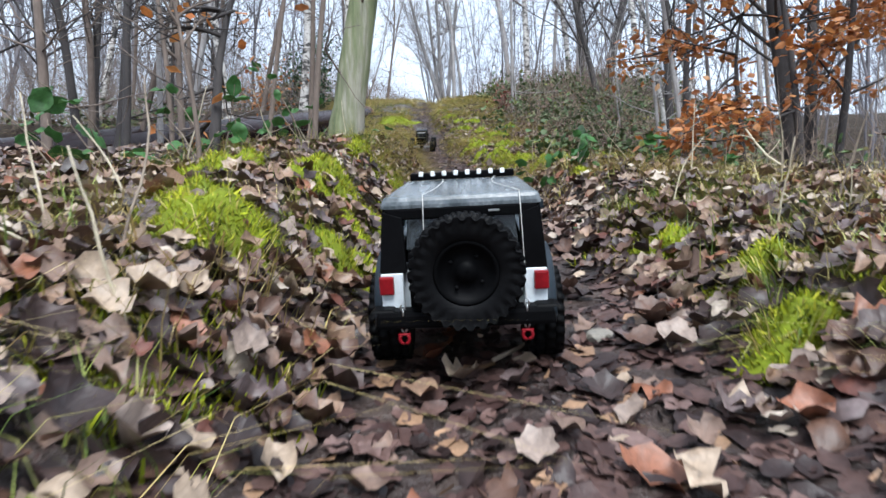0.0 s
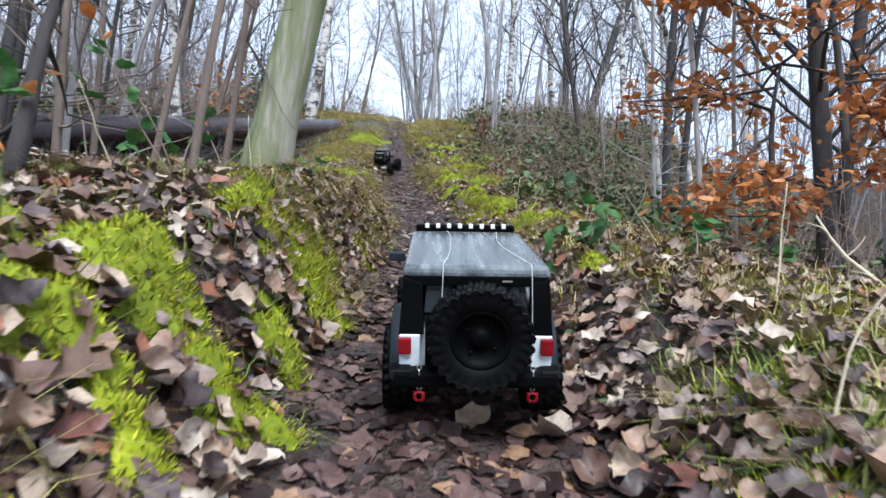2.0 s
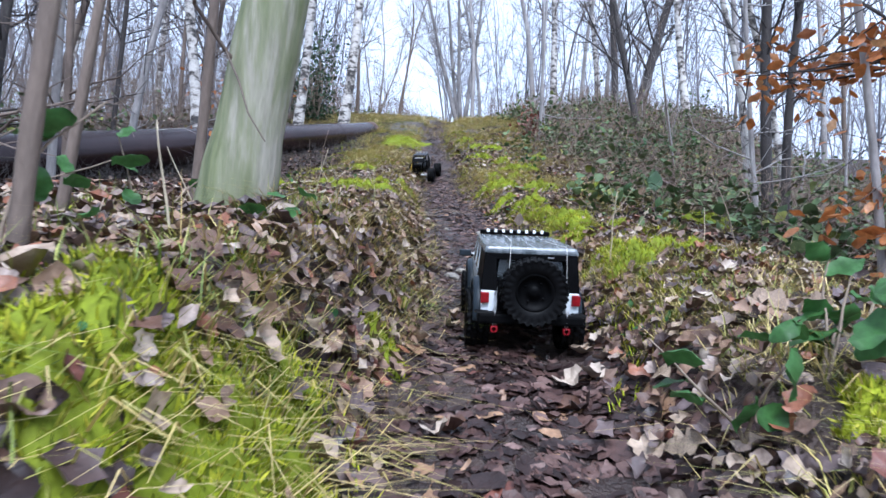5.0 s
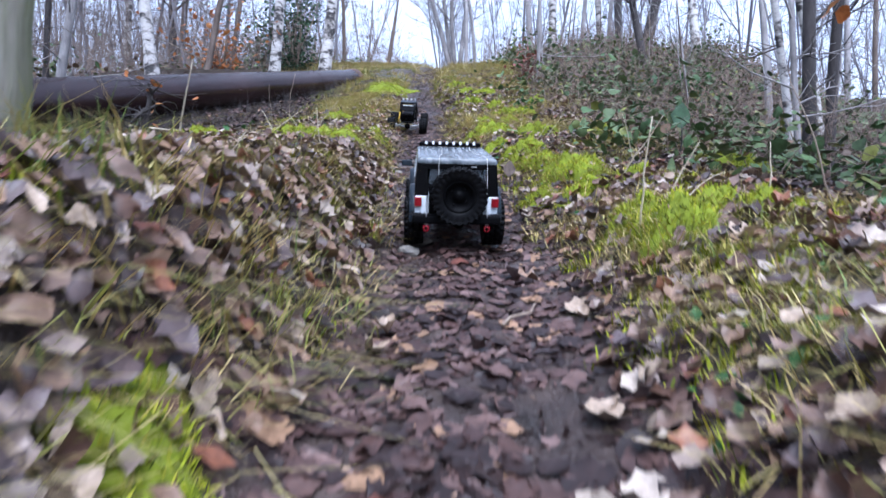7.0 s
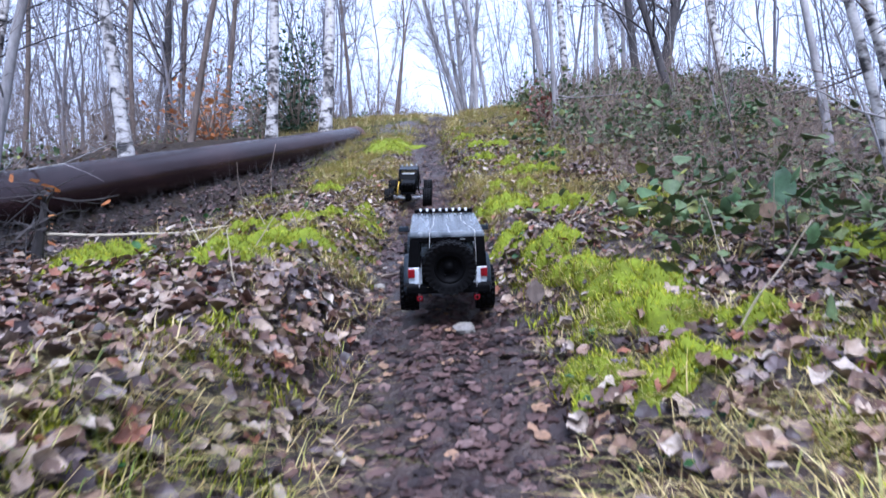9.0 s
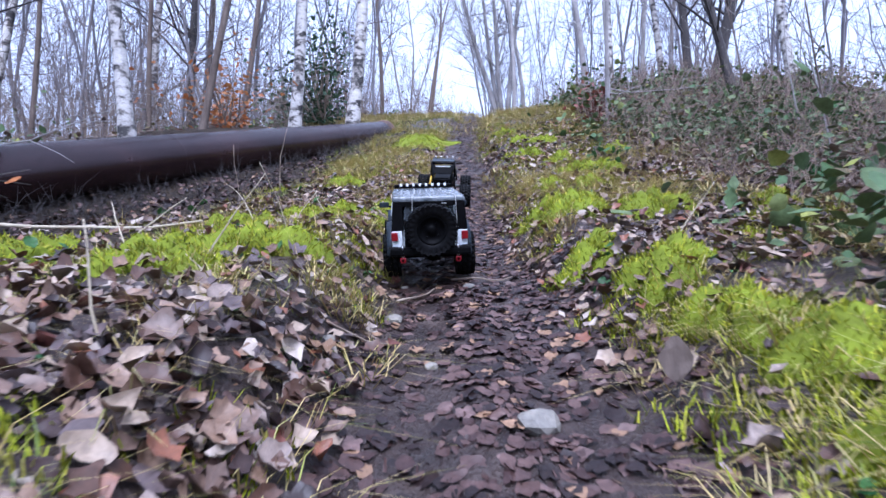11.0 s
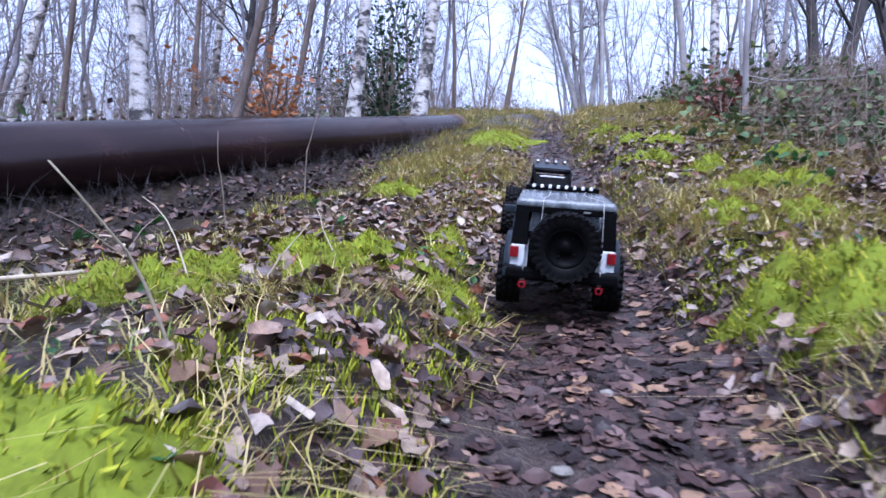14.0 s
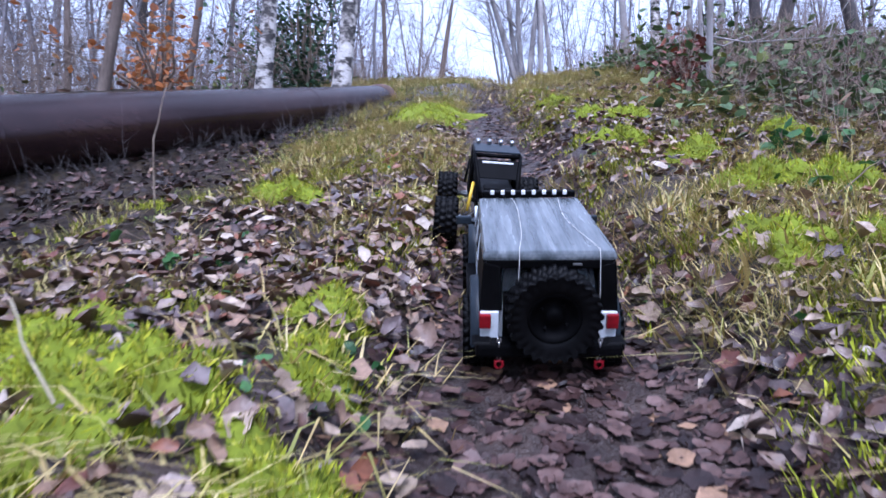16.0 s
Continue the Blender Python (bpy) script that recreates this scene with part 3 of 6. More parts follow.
def blades(g, x, y, height, lean, width, rng, spin=None):
    """Grass blades of two joints that bow over."""
    n = len(x)
    z = ground_height(x, y)
    spin = rng.uniform(0, 6.283, n) if spin is None else spin
    dx, dy = np.cos(spin), np.sin(spin)
    sx, sy = -dy * width, dx * width
    rows = []
    for t in (0.0, 0.5, 1.0):
        w = (1 - t) * 0.9 + 0.1
        out, up = lean * height * t ** 1.7, height * (t - 0.45 * np.clip(lean, 0, 1.6) * t ** 2.6)
        c = np.stack([x + dx * out, y + dy * out, z - 0.004 + up], 1)
        s = np.stack([sx * w, sy * w, np.zeros(n)], 1)
        rows += [c - s, c + s]
    v = np.stack(rows, 1)
    f = np.array([(0, 1, 3, 2), (2, 3, 5, 4)])
    g.add(v.reshape(-1, 3), (f[None] + (np.arange(n) * 6)[:, None, None]).reshape(-1, 4))


def tufts(n, y0, y1, u0, u1, side, per, seed, h0, h1, lean, width, spread):
    rng = np.random.default_rng(seed)
    per = max(10, int(per * 0.75))
    ty = rng.uniform(y0, y1, n)
    tx = interp(ty, CY, CX) + side * rng.uniform(u0, u1, n)
    if y0 > 2:
        ok = (grassy(tx, ty) > np.where(ty > 5, -0.3, 0.2)) | (rng.uniform(0, 1, n) < 0.12)
        tx, ty = tx[ok], ty[ok]
        n = len(tx)
    k = np.repeat(np.arange(n), per)
    x, y = tx[k] + rng.normal(0, spread, len(k)), ty[k] + rng.normal(0, spread, len(k))
    hh = rng.uniform(h0, h1, n)[k] * rng.uniform(0.5, 1.15, len(k))
    out = np.arctan2(y - ty[k], x - tx[k]) + rng.normal(0, 0.7, len(k))
    return x, y, hh, np.abs(rng.normal(lean * 1.35, 0.45, len(k))), rng.uniform(0.6, 1.3, len(k)) * width, rng, out


def build_grass():
    g = Geo()
    for a in ((40, 1.99, 4.8, 0.19, 0.45, -1, 40, 51, 0.06, 0.13, 1.1, 0.0012, 0.024), (60, 1.9, 4.5, 0.26, 0.6, 1, 40, 52, 0.05, 0.1, 1.1, 0.0012, 0.024), (75, 2.5, 5.6, 0.21, 0.6, -1, 36, 21, 0.05, 0.11, 1.1, 0.0012, 0.026), (340, 6.0, 10.5, 0.20, 1.0, -1, 42, 22, 0.06, 0.12, 0.9, 0.0018, 0.045),
              (320, 2.4, 6.8, 0.24, 0.85, 1, 42, 23, 0.045, 0.10, 1.0, 0.0012, 0.026), (480, 5.0, 11.5, 0.20, 1.6, 1, 42, 24, 0.05, 0.11, 0.9, 0.0018, 0.045),
              (70, 0.5, 2.5, 0.28, 1.1, 1, 40, 25, 0.07, 0.14, 0.9, 0.0013, 0.02), (46, 0.3, 2.4, 0.3, 0.9, -1, 34, 26, 0.06, 0.13, 1.0, 0.0013, 0.025),
              (260, 9.5, 18, 0.15, 2.2, -1, 26, 27, 0.08, 0.18, 0.8, 0.004, 0.08), (220, 10, 18, 0.15, 2.0, 1, 26, 28, 0.08, 0.18, 0.8, 0.004, 0.08), (90, 4.2, 7, 0.7, 1.5, 1, 36, 29, 0.06, 0.12, 0.9, 0.0018, 0.03),
              (60, 4.2, 7, 0.6, 1.3, -1, 36, 30, 0.05, 0.1, 0.9, 0.0016, 0.03)):
        blades(g, *tufts(*a))
    for a in ((80, 2.7, 5.6, 0.2, 0.62, -1, 40, 53, 0.06, 0.13, 1.15, 0.0016, 0.03), (240, 3.4, 7.2, 0.22, 0.95, 1, 38, 54, 0.05, 0.115, 1.1, 0.0017, 0.03),
              (420, 5.4, 10.5, 0.18, 1.0, -1, 30, 55, 0.06, 0.12, 1.0, 0.0026, 0.05), (560, 6.0, 12.5, 0.2, 1.5, 1, 30, 56, 0.06, 0.12, 1.0, 0.0028, 0.05),
              (34, 0.35, 1.3, 0.28, 0.75, -1, 22, 57, 0.10, 0.20, 1.1, 0.0009, 0.03), (44, 1.2, 2.8, 0.45, 1.1, 1, 34, 58, 0.09, 0.17, 1.0, 0.0012, 0.03)):
        blades(g, *tufts(*a))
    for a in ((420, 10.8, 18.5, 0.15, 2.6, -1, 24, 63, 0.09, 0.2, 0.9, 0.0045, 0.10), (200, 12, 18.5, 0.15, 1.6, 1, 24, 64, 0.09, 0.2, 0.9, 0.0045, 0.10), (420, 7.5, 14.5, 0.9, 3.6, 1, 24, 59, 0.06, 0.14, 1.0, 0.003, 0.06), (80, 1.9, 3.6, 0.2, 0.38, -1, 34, 60, 0.06, 0.13, 1.35, 0.0016, 0.024),
              (90, 1.9, 3.6, 0.26, 0.8, 1, 32, 62, 0.06, 0.12, 1.1, 0.0014, 0.026)):
        blades(g, *tufts(*a))
    tagged(piece("dry_grass", g, STRAW), "straw-coloured winter grass in bowed tufts along the banks", "grass", kind="stuff")
    g = Geo()
    for a in ((90, 1.5, 3.6, 0.2, 0.7, -1, 40, 61, 0.05, 0.11, 0.9, 0.0014, 0.03), (150, 0.3, 3.2, 0.28, 1.0, -1, 42, 31, 0.05, 0.11, 0.7, 0.0014, 0.026), (70, 0.45, 1.7, 0.30, 0.62, 1, 50, 41, 0.04, 0.10, 0.8, 0.0014, 0.022), (120, 0.4, 3.2, 0.32, 1.1, 1, 46, 32, 0.035, 0.09, 0.8, 0.0014, 0.026),
              (260, 3.2, 7.5, 0.24, 1.2, -1, 34, 33, 0.025, 0.06, 0.8, 0.0015, 0.035), (300, 3.2, 8.5, 0.26, 1.3, 1, 34, 34, 0.025, 0.06, 0.8, 0.0015, 0.035),
              (200, 7.5, 13, 0.2, 1.4, 1, 26, 35, 0.05, 0.1, 0.8, 0.003, 0.06), (200, 7.5, 13, 0.2, 1.2, -1, 26, 36, 0.05, 0.1, 0.8, 0.003, 0.06)):
        blades(g, *tufts(*a))
    tagged(piece("green_grass", g, GRASS), "short fresh green grass between the leaves", "grass", kind="stuff")


build_grass()


def build_moss_mat():
    rng = np.random.default_rng(37)
    n = 150000
    y, x = rng.uniform(0.5, 10.5, n) , rng.uniform(-2.0, 2.0, n)
    d = np.abs(off_trail(x, y))
    f = patchy(x, y, 2.1, 2.9) + 0.5 * np.sin(x * 31 + y * 8) * np.sin(y * 29 - x * 11)
    ok = (d > 0.98 + 0.12 * np.sin(y * 17) + rng.normal(0, 0.08, n)) & (d < 5.5 + rng.normal(0, 0.8, n)) & (f > np.where(y < 2.0, 0.6, np.where(y < 4.8, 0.35, 0.25)) + 0.12 * (d - 1))
    x, y = x[ok], y[ok]
    per = 4
    k = np.repeat(np.arange(len(x)), per)
    x, y = x[k] + rng.normal(0, 0.006, len(k)), y[k] + rng.normal(0, 0.006, len(k))
    g = Geo()
    n = len(x)
    z = ground_height(x, y)
    a = rng.uniform(0, 6.283, n)
    h = rng.uniform(0.008, 0.028, n)
    w = rng.uniform(0.0011, 0.0024, n)
    dx, dy = np.cos(a), np.sin(a)
    le = rng.uniform(0.3, 1.3, n) * h
    p = np.stack([np.stack([x - dy * w, y + dx * w, z - 0.003], 1), np.stack([x + dy * w, y - dx * w, z - 0.003], 1),
                  np.stack([x + dx * le + dy * w * 0.5, y + dy * le - dx * w * 0.5, z + h], 1), np.stack([x + dx * le - dy * w * 0.5, y + dy * le + dx * w * 0.5, z + h], 1)], 1)
    g.add(p.reshape(-1, 3), (np.array([(0, 1, 2, 3)])[None] + (np.arange(n) * 4)[:, None, None]).reshape(-1, 4))
    tagged(piece("moss_mat", g, MOSS), "thin yellow-green moss creeping through the leaf litter", "moss", kind="stuff")


build_moss_mat()


# ---- moss cushions ----
def moss_cushion(x, y, r, seed):
    rng = np.random.default_rng(seed)
    segs, rings = 28, 8
    t = np.arange(segs) * 2 * np.pi / segs
    edge = r * (0.88 + 0.28 * np.sin(2 * t + seed) + 0.2 * np.sin(3 * t + 2 * seed) + 0.16 * np.sin(5 * t + seed * 3))
    hgt = min(0.05, 0.40 * r)
    vs = [(0, 0, 1.0)]
    for k in range(1, rings + 1):
        q = k / rings
        for j in range(segs):
            vs.append((np.cos(t[j]) * edge[j] * q, np.sin(t[j]) * edge[j] * q, (1 - q ** 2.2)))
    v = np.array(vs)
    lump = 1 + 0.5 * np.sin(v[:, 0] * 62 + seed) * np.sin(v[:, 1] * 57 + seed)
    w = np.stack([x + v[:, 0], y + v[:, 1], ground_height(x + v[:, 0], y + v[:, 1]) + hgt * v[:, 2] * lump - 0.006 * (v[:, 2] < 0.05)], 1)
    f3 = [(0, 1 + j, 1 + (j + 1) % segs) for j in range(segs)]
    f4 = [(1 + (k - 1) * segs + j, 1 + k * segs + j, 1 + k * segs + (j + 1) % segs, 1 + (k - 1) * segs + (j + 1) % segs) for k in range(1, rings) for j in range(segs)]
    g = Geo().add(w, f3)
    g.f.append(np.array(f4))
    g.m.append(np.zeros(len(f4), int))
    # the feathery tips
    n = int(min(3600, 500 + 80000 * r * r))
    a, q = rng.uniform(0, 2 * np.pi, n), np.sqrt(rng.uniform(0, 1.12, n))
    e = np.interp(a, np.append(t, 2 * np.pi), np.append(edge, edge[0]))
    px, py = np.cos(a) * e * q, np.sin(a) * e * q
    top = hgt * np.clip(1 - q ** 2.2, 0, 1) * (1 + 0.5 * np.sin(px * 62 + seed) * np.sin(py * 57 + seed))
    base = np.stack([x + px, y + py, ground_height(x + px, y + py) + top - 0.003], 1)
    dirs = np.stack([px / r * 0.7, py / r * 0.7, np.ones(n)], 1) + rng.normal(0, 0.55, (n, 3))
    dirs /= np.linalg.norm(dirs, axis=1)[:, None]
    side = np.cross(dirs, rng.normal(0, 1, (n, 3)))
    side /= np.linalg.norm(side, axis=1)[:, None]
    ln = rng.uniform(0.008, 0.019, n)[:, None]
    wd = ln * 0.10
    tri = np.stack([base - side * wd, base + side * wd, base + dirs * ln * 0.6 + side * wd * 1.2, base + dirs * ln], 1)
    g.add(tri.reshape(-1, 3), (np.array([(0, 1, 2, 3)])[None] + (np.arange(n) * 4)[:, None, None]).reshape(-1, 4))
    ob = piece("moss_cushion", g, MOSS)
    return tagged(ob, "bright yellow-green moss cushion among fallen leaves", "moss", "moss cushions on the banks")


for k, (mx, my, mr) in enumerate(MOSS_LEFT + MOSS_RIGHT + MOSS_MORE):
    moss_cushion(mx, my, mr, 100 + k)


# ---- trees ----
def bent(p, d, length, n, rng, wob, rise=0.0):
    pts, p, d = [np.array(p, float)], np.array(p, float), np.array(d, float)
    for _ in range(n):
        d = d + rng.normal(0, wob, 3) + np.array([0, 0, rise])
        d /= np.linalg.norm(d)
        p = p + d * length / n
        pts.append(p)
    return np.array(pts)


def spikes(g, a, b, r):
    """Three-sided twigs that run to a point, from each a to each b."""
    a, b = np.asarray(a, float), np.asarray(b, float)
    n = len(a)
    d = b - a
    d /= np.linalg.norm(d, axis=1)[:, None] + 1e-9
    u = np.cross(d, np.where(np.abs(d[:, 2:]) < 0.8, np.array([[0, 0, 1.0]]), np.array([[1.0, 0, 0]])))
    u /= np.linalg.norm(u, axis=1)[:, None] + 1e-9
    w = np.cross(d, u)
    r = (np.zeros(n) + r)[:, None]
    ring = [a + r * (u * np.cos(t) + w * np.sin(t)) for t in (0, 2.094, 4.189)]
    v = np.stack(ring + [b], 1)
    g.add(v.reshape(-1, 3), (np.array([(0, 1, 3), (1, 2, 3), (2, 0, 3)])[None] + (np.arange(n) * 4)[:, None, None]).reshape(-1, 3))


def tree(name, x, y, width, lean, height, bark, seed, label, first=0.35, limbs=18, spread=0.55, flare=1.35, sides=12, twigs=7, dead=0.0, thing="bare winter tree"):
    rng = np.random.default_rng(seed)
    top = new(name)
    top.location = (x, y, gz(x, y) - 0.04)
    r = width / 2
    n = 12
    q = np.linspace(0, 1, n + 1)
    hz = q * height
    wob = np.cumsum(np.cumsum(rng.normal(0, 0.026, (n + 1, 2)), axis=0), axis=0) * height * 0.22
    wob -= wob[0]
    pts = np.stack([lean * hz + wob[:, 0] * q, rng.normal(0, 0.03) * hz + wob[:, 1] * q, hz], 1)
    g = Geo()
    fine = np.linspace(0, 1, 40) ** 1.5
    fp = np.stack([np.interp(fine, q, pts[:, i]) for i in range(3)], 1)
    fr = r * (1 - 0.8 * fine) * (1 + (flare - 1) * np.exp(-fine * height / (r * 3.0))) * (1 + rng.normal(0, 0.025, 40))
    tube(g, fp, fr, sides)
    piece("trunk", g, bark, top, soft=True)
    g = Geo()
    for k in range(limbs):
        s = rng.uniform(first, 0.97)
        p = np.array([np.interp(s, q, pts[:, i]) for i in range(3)])
        a = rng.uniform(0, 6.283)
        d = np.array([np.cos(a) * spread * 1.4, np.sin(a) * spread * 1.4, 1.0 - dead])
        ln = height * rng.uniform(0.14, 0.34) * (1.1 - 0.6 * s)
        lp = bent(p, d / np.linalg.norm(d), ln, 5, rng, 0.14, 0.05)
        lr = max(r * (1 - 0.8 * s) * 0.32, 0.004)
        tube(g, lp, np.linspace(lr, lr * 0.2, 6), 5, cap=False)
        for m in range(twigs):
            c = rng.integers(1, 6)
            dd = lp[c] - lp[c - 1]
            dd = dd / np.linalg.norm(dd) + rng.normal(0, 0.55, 3)
            tp = bent(lp[c], dd / np.linalg.norm(dd), ln * rng.uniform(0.25, 0.55), 3, rng, 0.2, 0.04)
            tube(g, tp, np.linspace(lr * 0.42, 0.0012, 4), 3, cap=False)
            b0 = tp[rng.integers(1, 4, 3)]
            spikes(g, b0, b0 + (dd / np.linalg.norm(dd) + rng.normal(0, 0.7, (3, 3))) * ln * rng.uniform(0.08, 0.25, (3, 1)), max(lr * 0.2, 0.0015))
    for k in range(10 if width > 0.03 else 0):
        s = rng.uniform(0.04, 0.5)
        p = np.array([np.interp(s, q, pts[:, i]) for i in range(3)])
        a = rng.uniform(0, 6.283)
        lp = bent(p, (np.cos(a), np.sin(a), rng.uniform(-0.1, 0.8)), rng.uniform(0.25, 0.9), 4, rng, 0.2, 0.05)
        tube(g, lp, np.linspace(0.006, 0.002, 5), 4, cap=False)
        for m in range(3):
            tube(g, bent(lp[m + 1], (np.cos(a) + rng.normal(0, 0.6), np.sin(a) + rng.normal(0, 0.6), rng.normal(0.3, 0.5)), rng.uniform(0.1, 0.35), 3, rng, 0.25), np.linspace(0.003, 0.0012, 4), 3, cap=False)
    piece("crown", g, BARK_BROWN if bark not in (BARK_DARK, BARK_GREY) else bark, top, "bare branches and fine twigs")
    return tagged(top, label, thing.split()[-1], "trees of the wood")


tree("oak_tree", -0.43, 2.73, 0.138, 0.155, 6.5, BARK_GREEN, 1, "smooth grey-green trunk with algae, leaning slightly", first=0.45, limbs=14, sides=24, flare=1.25)

BIRCH_LABEL = "white-barked birch with black patches, bare in winter"
DARK_LABEL = "dark-barked bare tree rising from the woodland slope"
GREY_LABEL = "slender grey-barked bare tree in the wood"
BROWN_LABEL = "thin brown-barked young tree without leaves"
BIRCHES = ((-2.09, 10.87, 0.17, 0.137, 9.5), (-2.69, 10.4, 0.15, 0.102, 9.0), (-2.95, 7.70, 0.115, -0.123, 7.5), (2.13, 5.83, 0.05, -0.094, 5.5), (3.87, 12.17, 0.14, -0.141, 7),
           (1.98, 16.1, 0.18, -0.003, 9), (3.53, 18.1, 0.18, -0.034, 9), (2.81, 6.70, 0.07, -0.146, 6), (-6.6, 13.3, 0.15, 0.012, 9), (-5.39, 8.76, 0.10, 0.142, 7.5))
for k, row in enumerate(BIRCHES):
    tree("birch_tree", *row, BARK_BIRCH, 40 + k, BIRCH_LABEL, first=0.25, limbs=22, spread=0.5, thing="birch tree")
DARKS = ((-1.95, 3.6, 0.06, 0.02, 5.5), (-2.3, 4.1, 0.07, 0.1, 6), (-2.9, 4.6, 0.08, -0.06, 6), (-3.3, 5.4, 0.09, 0.05, 6.5), (-3.6, 4.4, 0.08, 0.08, 6), (-2.7, 3.4, 0.07, -0.08, 5.5),
         (-4.2, 6.0, 0.1, 0.0, 7), (-4.6, 5.2, 0.09, 0.1, 6.5), (4.33, 17.15, 0.32, 0.159, 10), (2.01, 5.42, 0.085, -0.044, 6.5), (2.17, 5.53, 0.07, 0.02, 6.5), (2.0, 3.47, 0.105, -0.06, 6), (2.22, 3.75, 0.09, 0.08, 6), (3.25, 14.92, 0.2, -0.021, 9),
         (-3.1, 6.45, 0.05, 0.061, 6.5), (2.63, 10.78, 0.13, -0.186, 7), (-4.79, 11.6, 0.15, 0.0, 8))
for k, (tx, ty, tw, tl, th) in enumerate(DARKS):
    tree("dark_tree", tx, ty, tw * 0.85, tl, th, BARK_DARK, 60 + k, DARK_LABEL, first=0.1, limbs=26, spread=0.7)
GREYS = ((-2.28, 4.65, 0.065, 0.017, 6), (-2.68, 5.96, 0.085, 0.118, 7), (0.93, 9.21, 0.06, -0.018, 7), (-0.04, 15.78, 0.13, 0.03, 8), (1.47, 16.11, 0.2, 0.0, 9),
         (1.84, 5.21, 0.045, -0.058, 6), (1.34, 3.35, 0.036, -0.077, 4.5), (1.57, 3.50, 0.032, -0.037, 4.5), (3.14, 8.2, 0.1, -0.057, 6.5), (2.99, 18.0, 0.18, 0.034, 9), (3.94, 19.1, 0.2, 0.0, 9),
         (5.9, 11.5, 0.13, 0.0, 7), (0.18, 17.1, 0.13, -0.03, 8), (1.05, 9.72, 0.045, -0.079, 6))
for k, (tx, ty, tw, tl, th) in enumerate(GREYS):
    tree("grey_tree", tx, ty, tw * 0.72, tl, th, BARK_GREY, 80 + k, GREY_LABEL, first=0.3, limbs=16)
BROWNS = ((-1.38, 3.17, 0.05, -0.034, 5), (-1.69, 3.96, 0.048, -0.022, 5), (-1.72, 2.61, 0.06, -0.054, 5), (-2.67, 4.96, 0.07, 0.217, 6), (-0.67, 3.05, 0.04, 0.074, 4), (-2.54, 4.17, 0.07, 0.069, 5.5),
          (-2.74, 8.40, 0.09, 0.185, 7.5), (-3.11, 9.80, 0.09, 0.201, 8), (-4.37, 10.0, 0.09, 0.028, 7), (-4.93, 8.87, 0.08, 0.09, 7), (-1.95, 16.6, 0.09, 0.139, 6), (-1.84, 15.6, 0.07, 0.143, 4.5),
          (-5.18, 12.55, 0.16, 0.11, 8), (-2.9, 15.9, 0.13, 0.012, 8), (4.96, 9.4, 0.09, -0.05, 6))
for k, (tx, ty, tw, tl, th) in enumerate(BROWNS):
    tree("brown_tree", tx, ty, tw * 0.72, tl, th, BARK_BROWN, 120 + k, BROWN_LABEL, first=0.18, limbs=16)
tree("sapling", -0.76, 2.66, 0.024, 0.127, 2.6, BARK_BROWN, 150, "thin brown sapling stem on the leafy bank", first=0.25, limbs=8, sides=8, twigs=2, thing="young sapling")
tree("sapling", -0.50, 1.42, 0.014, 0.03, 0.75, BARK_BROWN, 151, "thin brown sapling stem on the leafy bank", first=0.35, limbs=7, sides=6, twigs=2, thing="young sapling")
tree("sapling", -0.95, 2.2, 0.02, -0.05, 2.4, BARK_BROWN, 152, "thin brown sapling stem on the leafy bank", first=0.2, limbs=9, sides=7, twigs=3, thing="young sapling")

tree("sapling", -0.41, 2.12, 0.023, 0.045, 2.3, BARK_BROWN, 153, "purple-brown sapling stem beside the trail", first=0.3, limbs=6, sides=8, twigs=2, thing="young sapling")
SAPLINGS = np.random.default_rng(155)
for k in range(16):
    tree("sapling", SAPLINGS.uniform(1.3, 4.2), SAPLINGS.uniform(6.2, 13.0), SAPLINGS.uniform(0.012, 0.026), SAPLINGS.normal(0, 0.12), SAPLINGS.uniform(1.2, 3.2), BARK_GREY if k % 3 else BARK_BROWN, 156 + k,
         "thin bare sapling standing in the brush of the mound", first=0.15, limbs=9, sides=5, twigs=3, thing="young sapling")


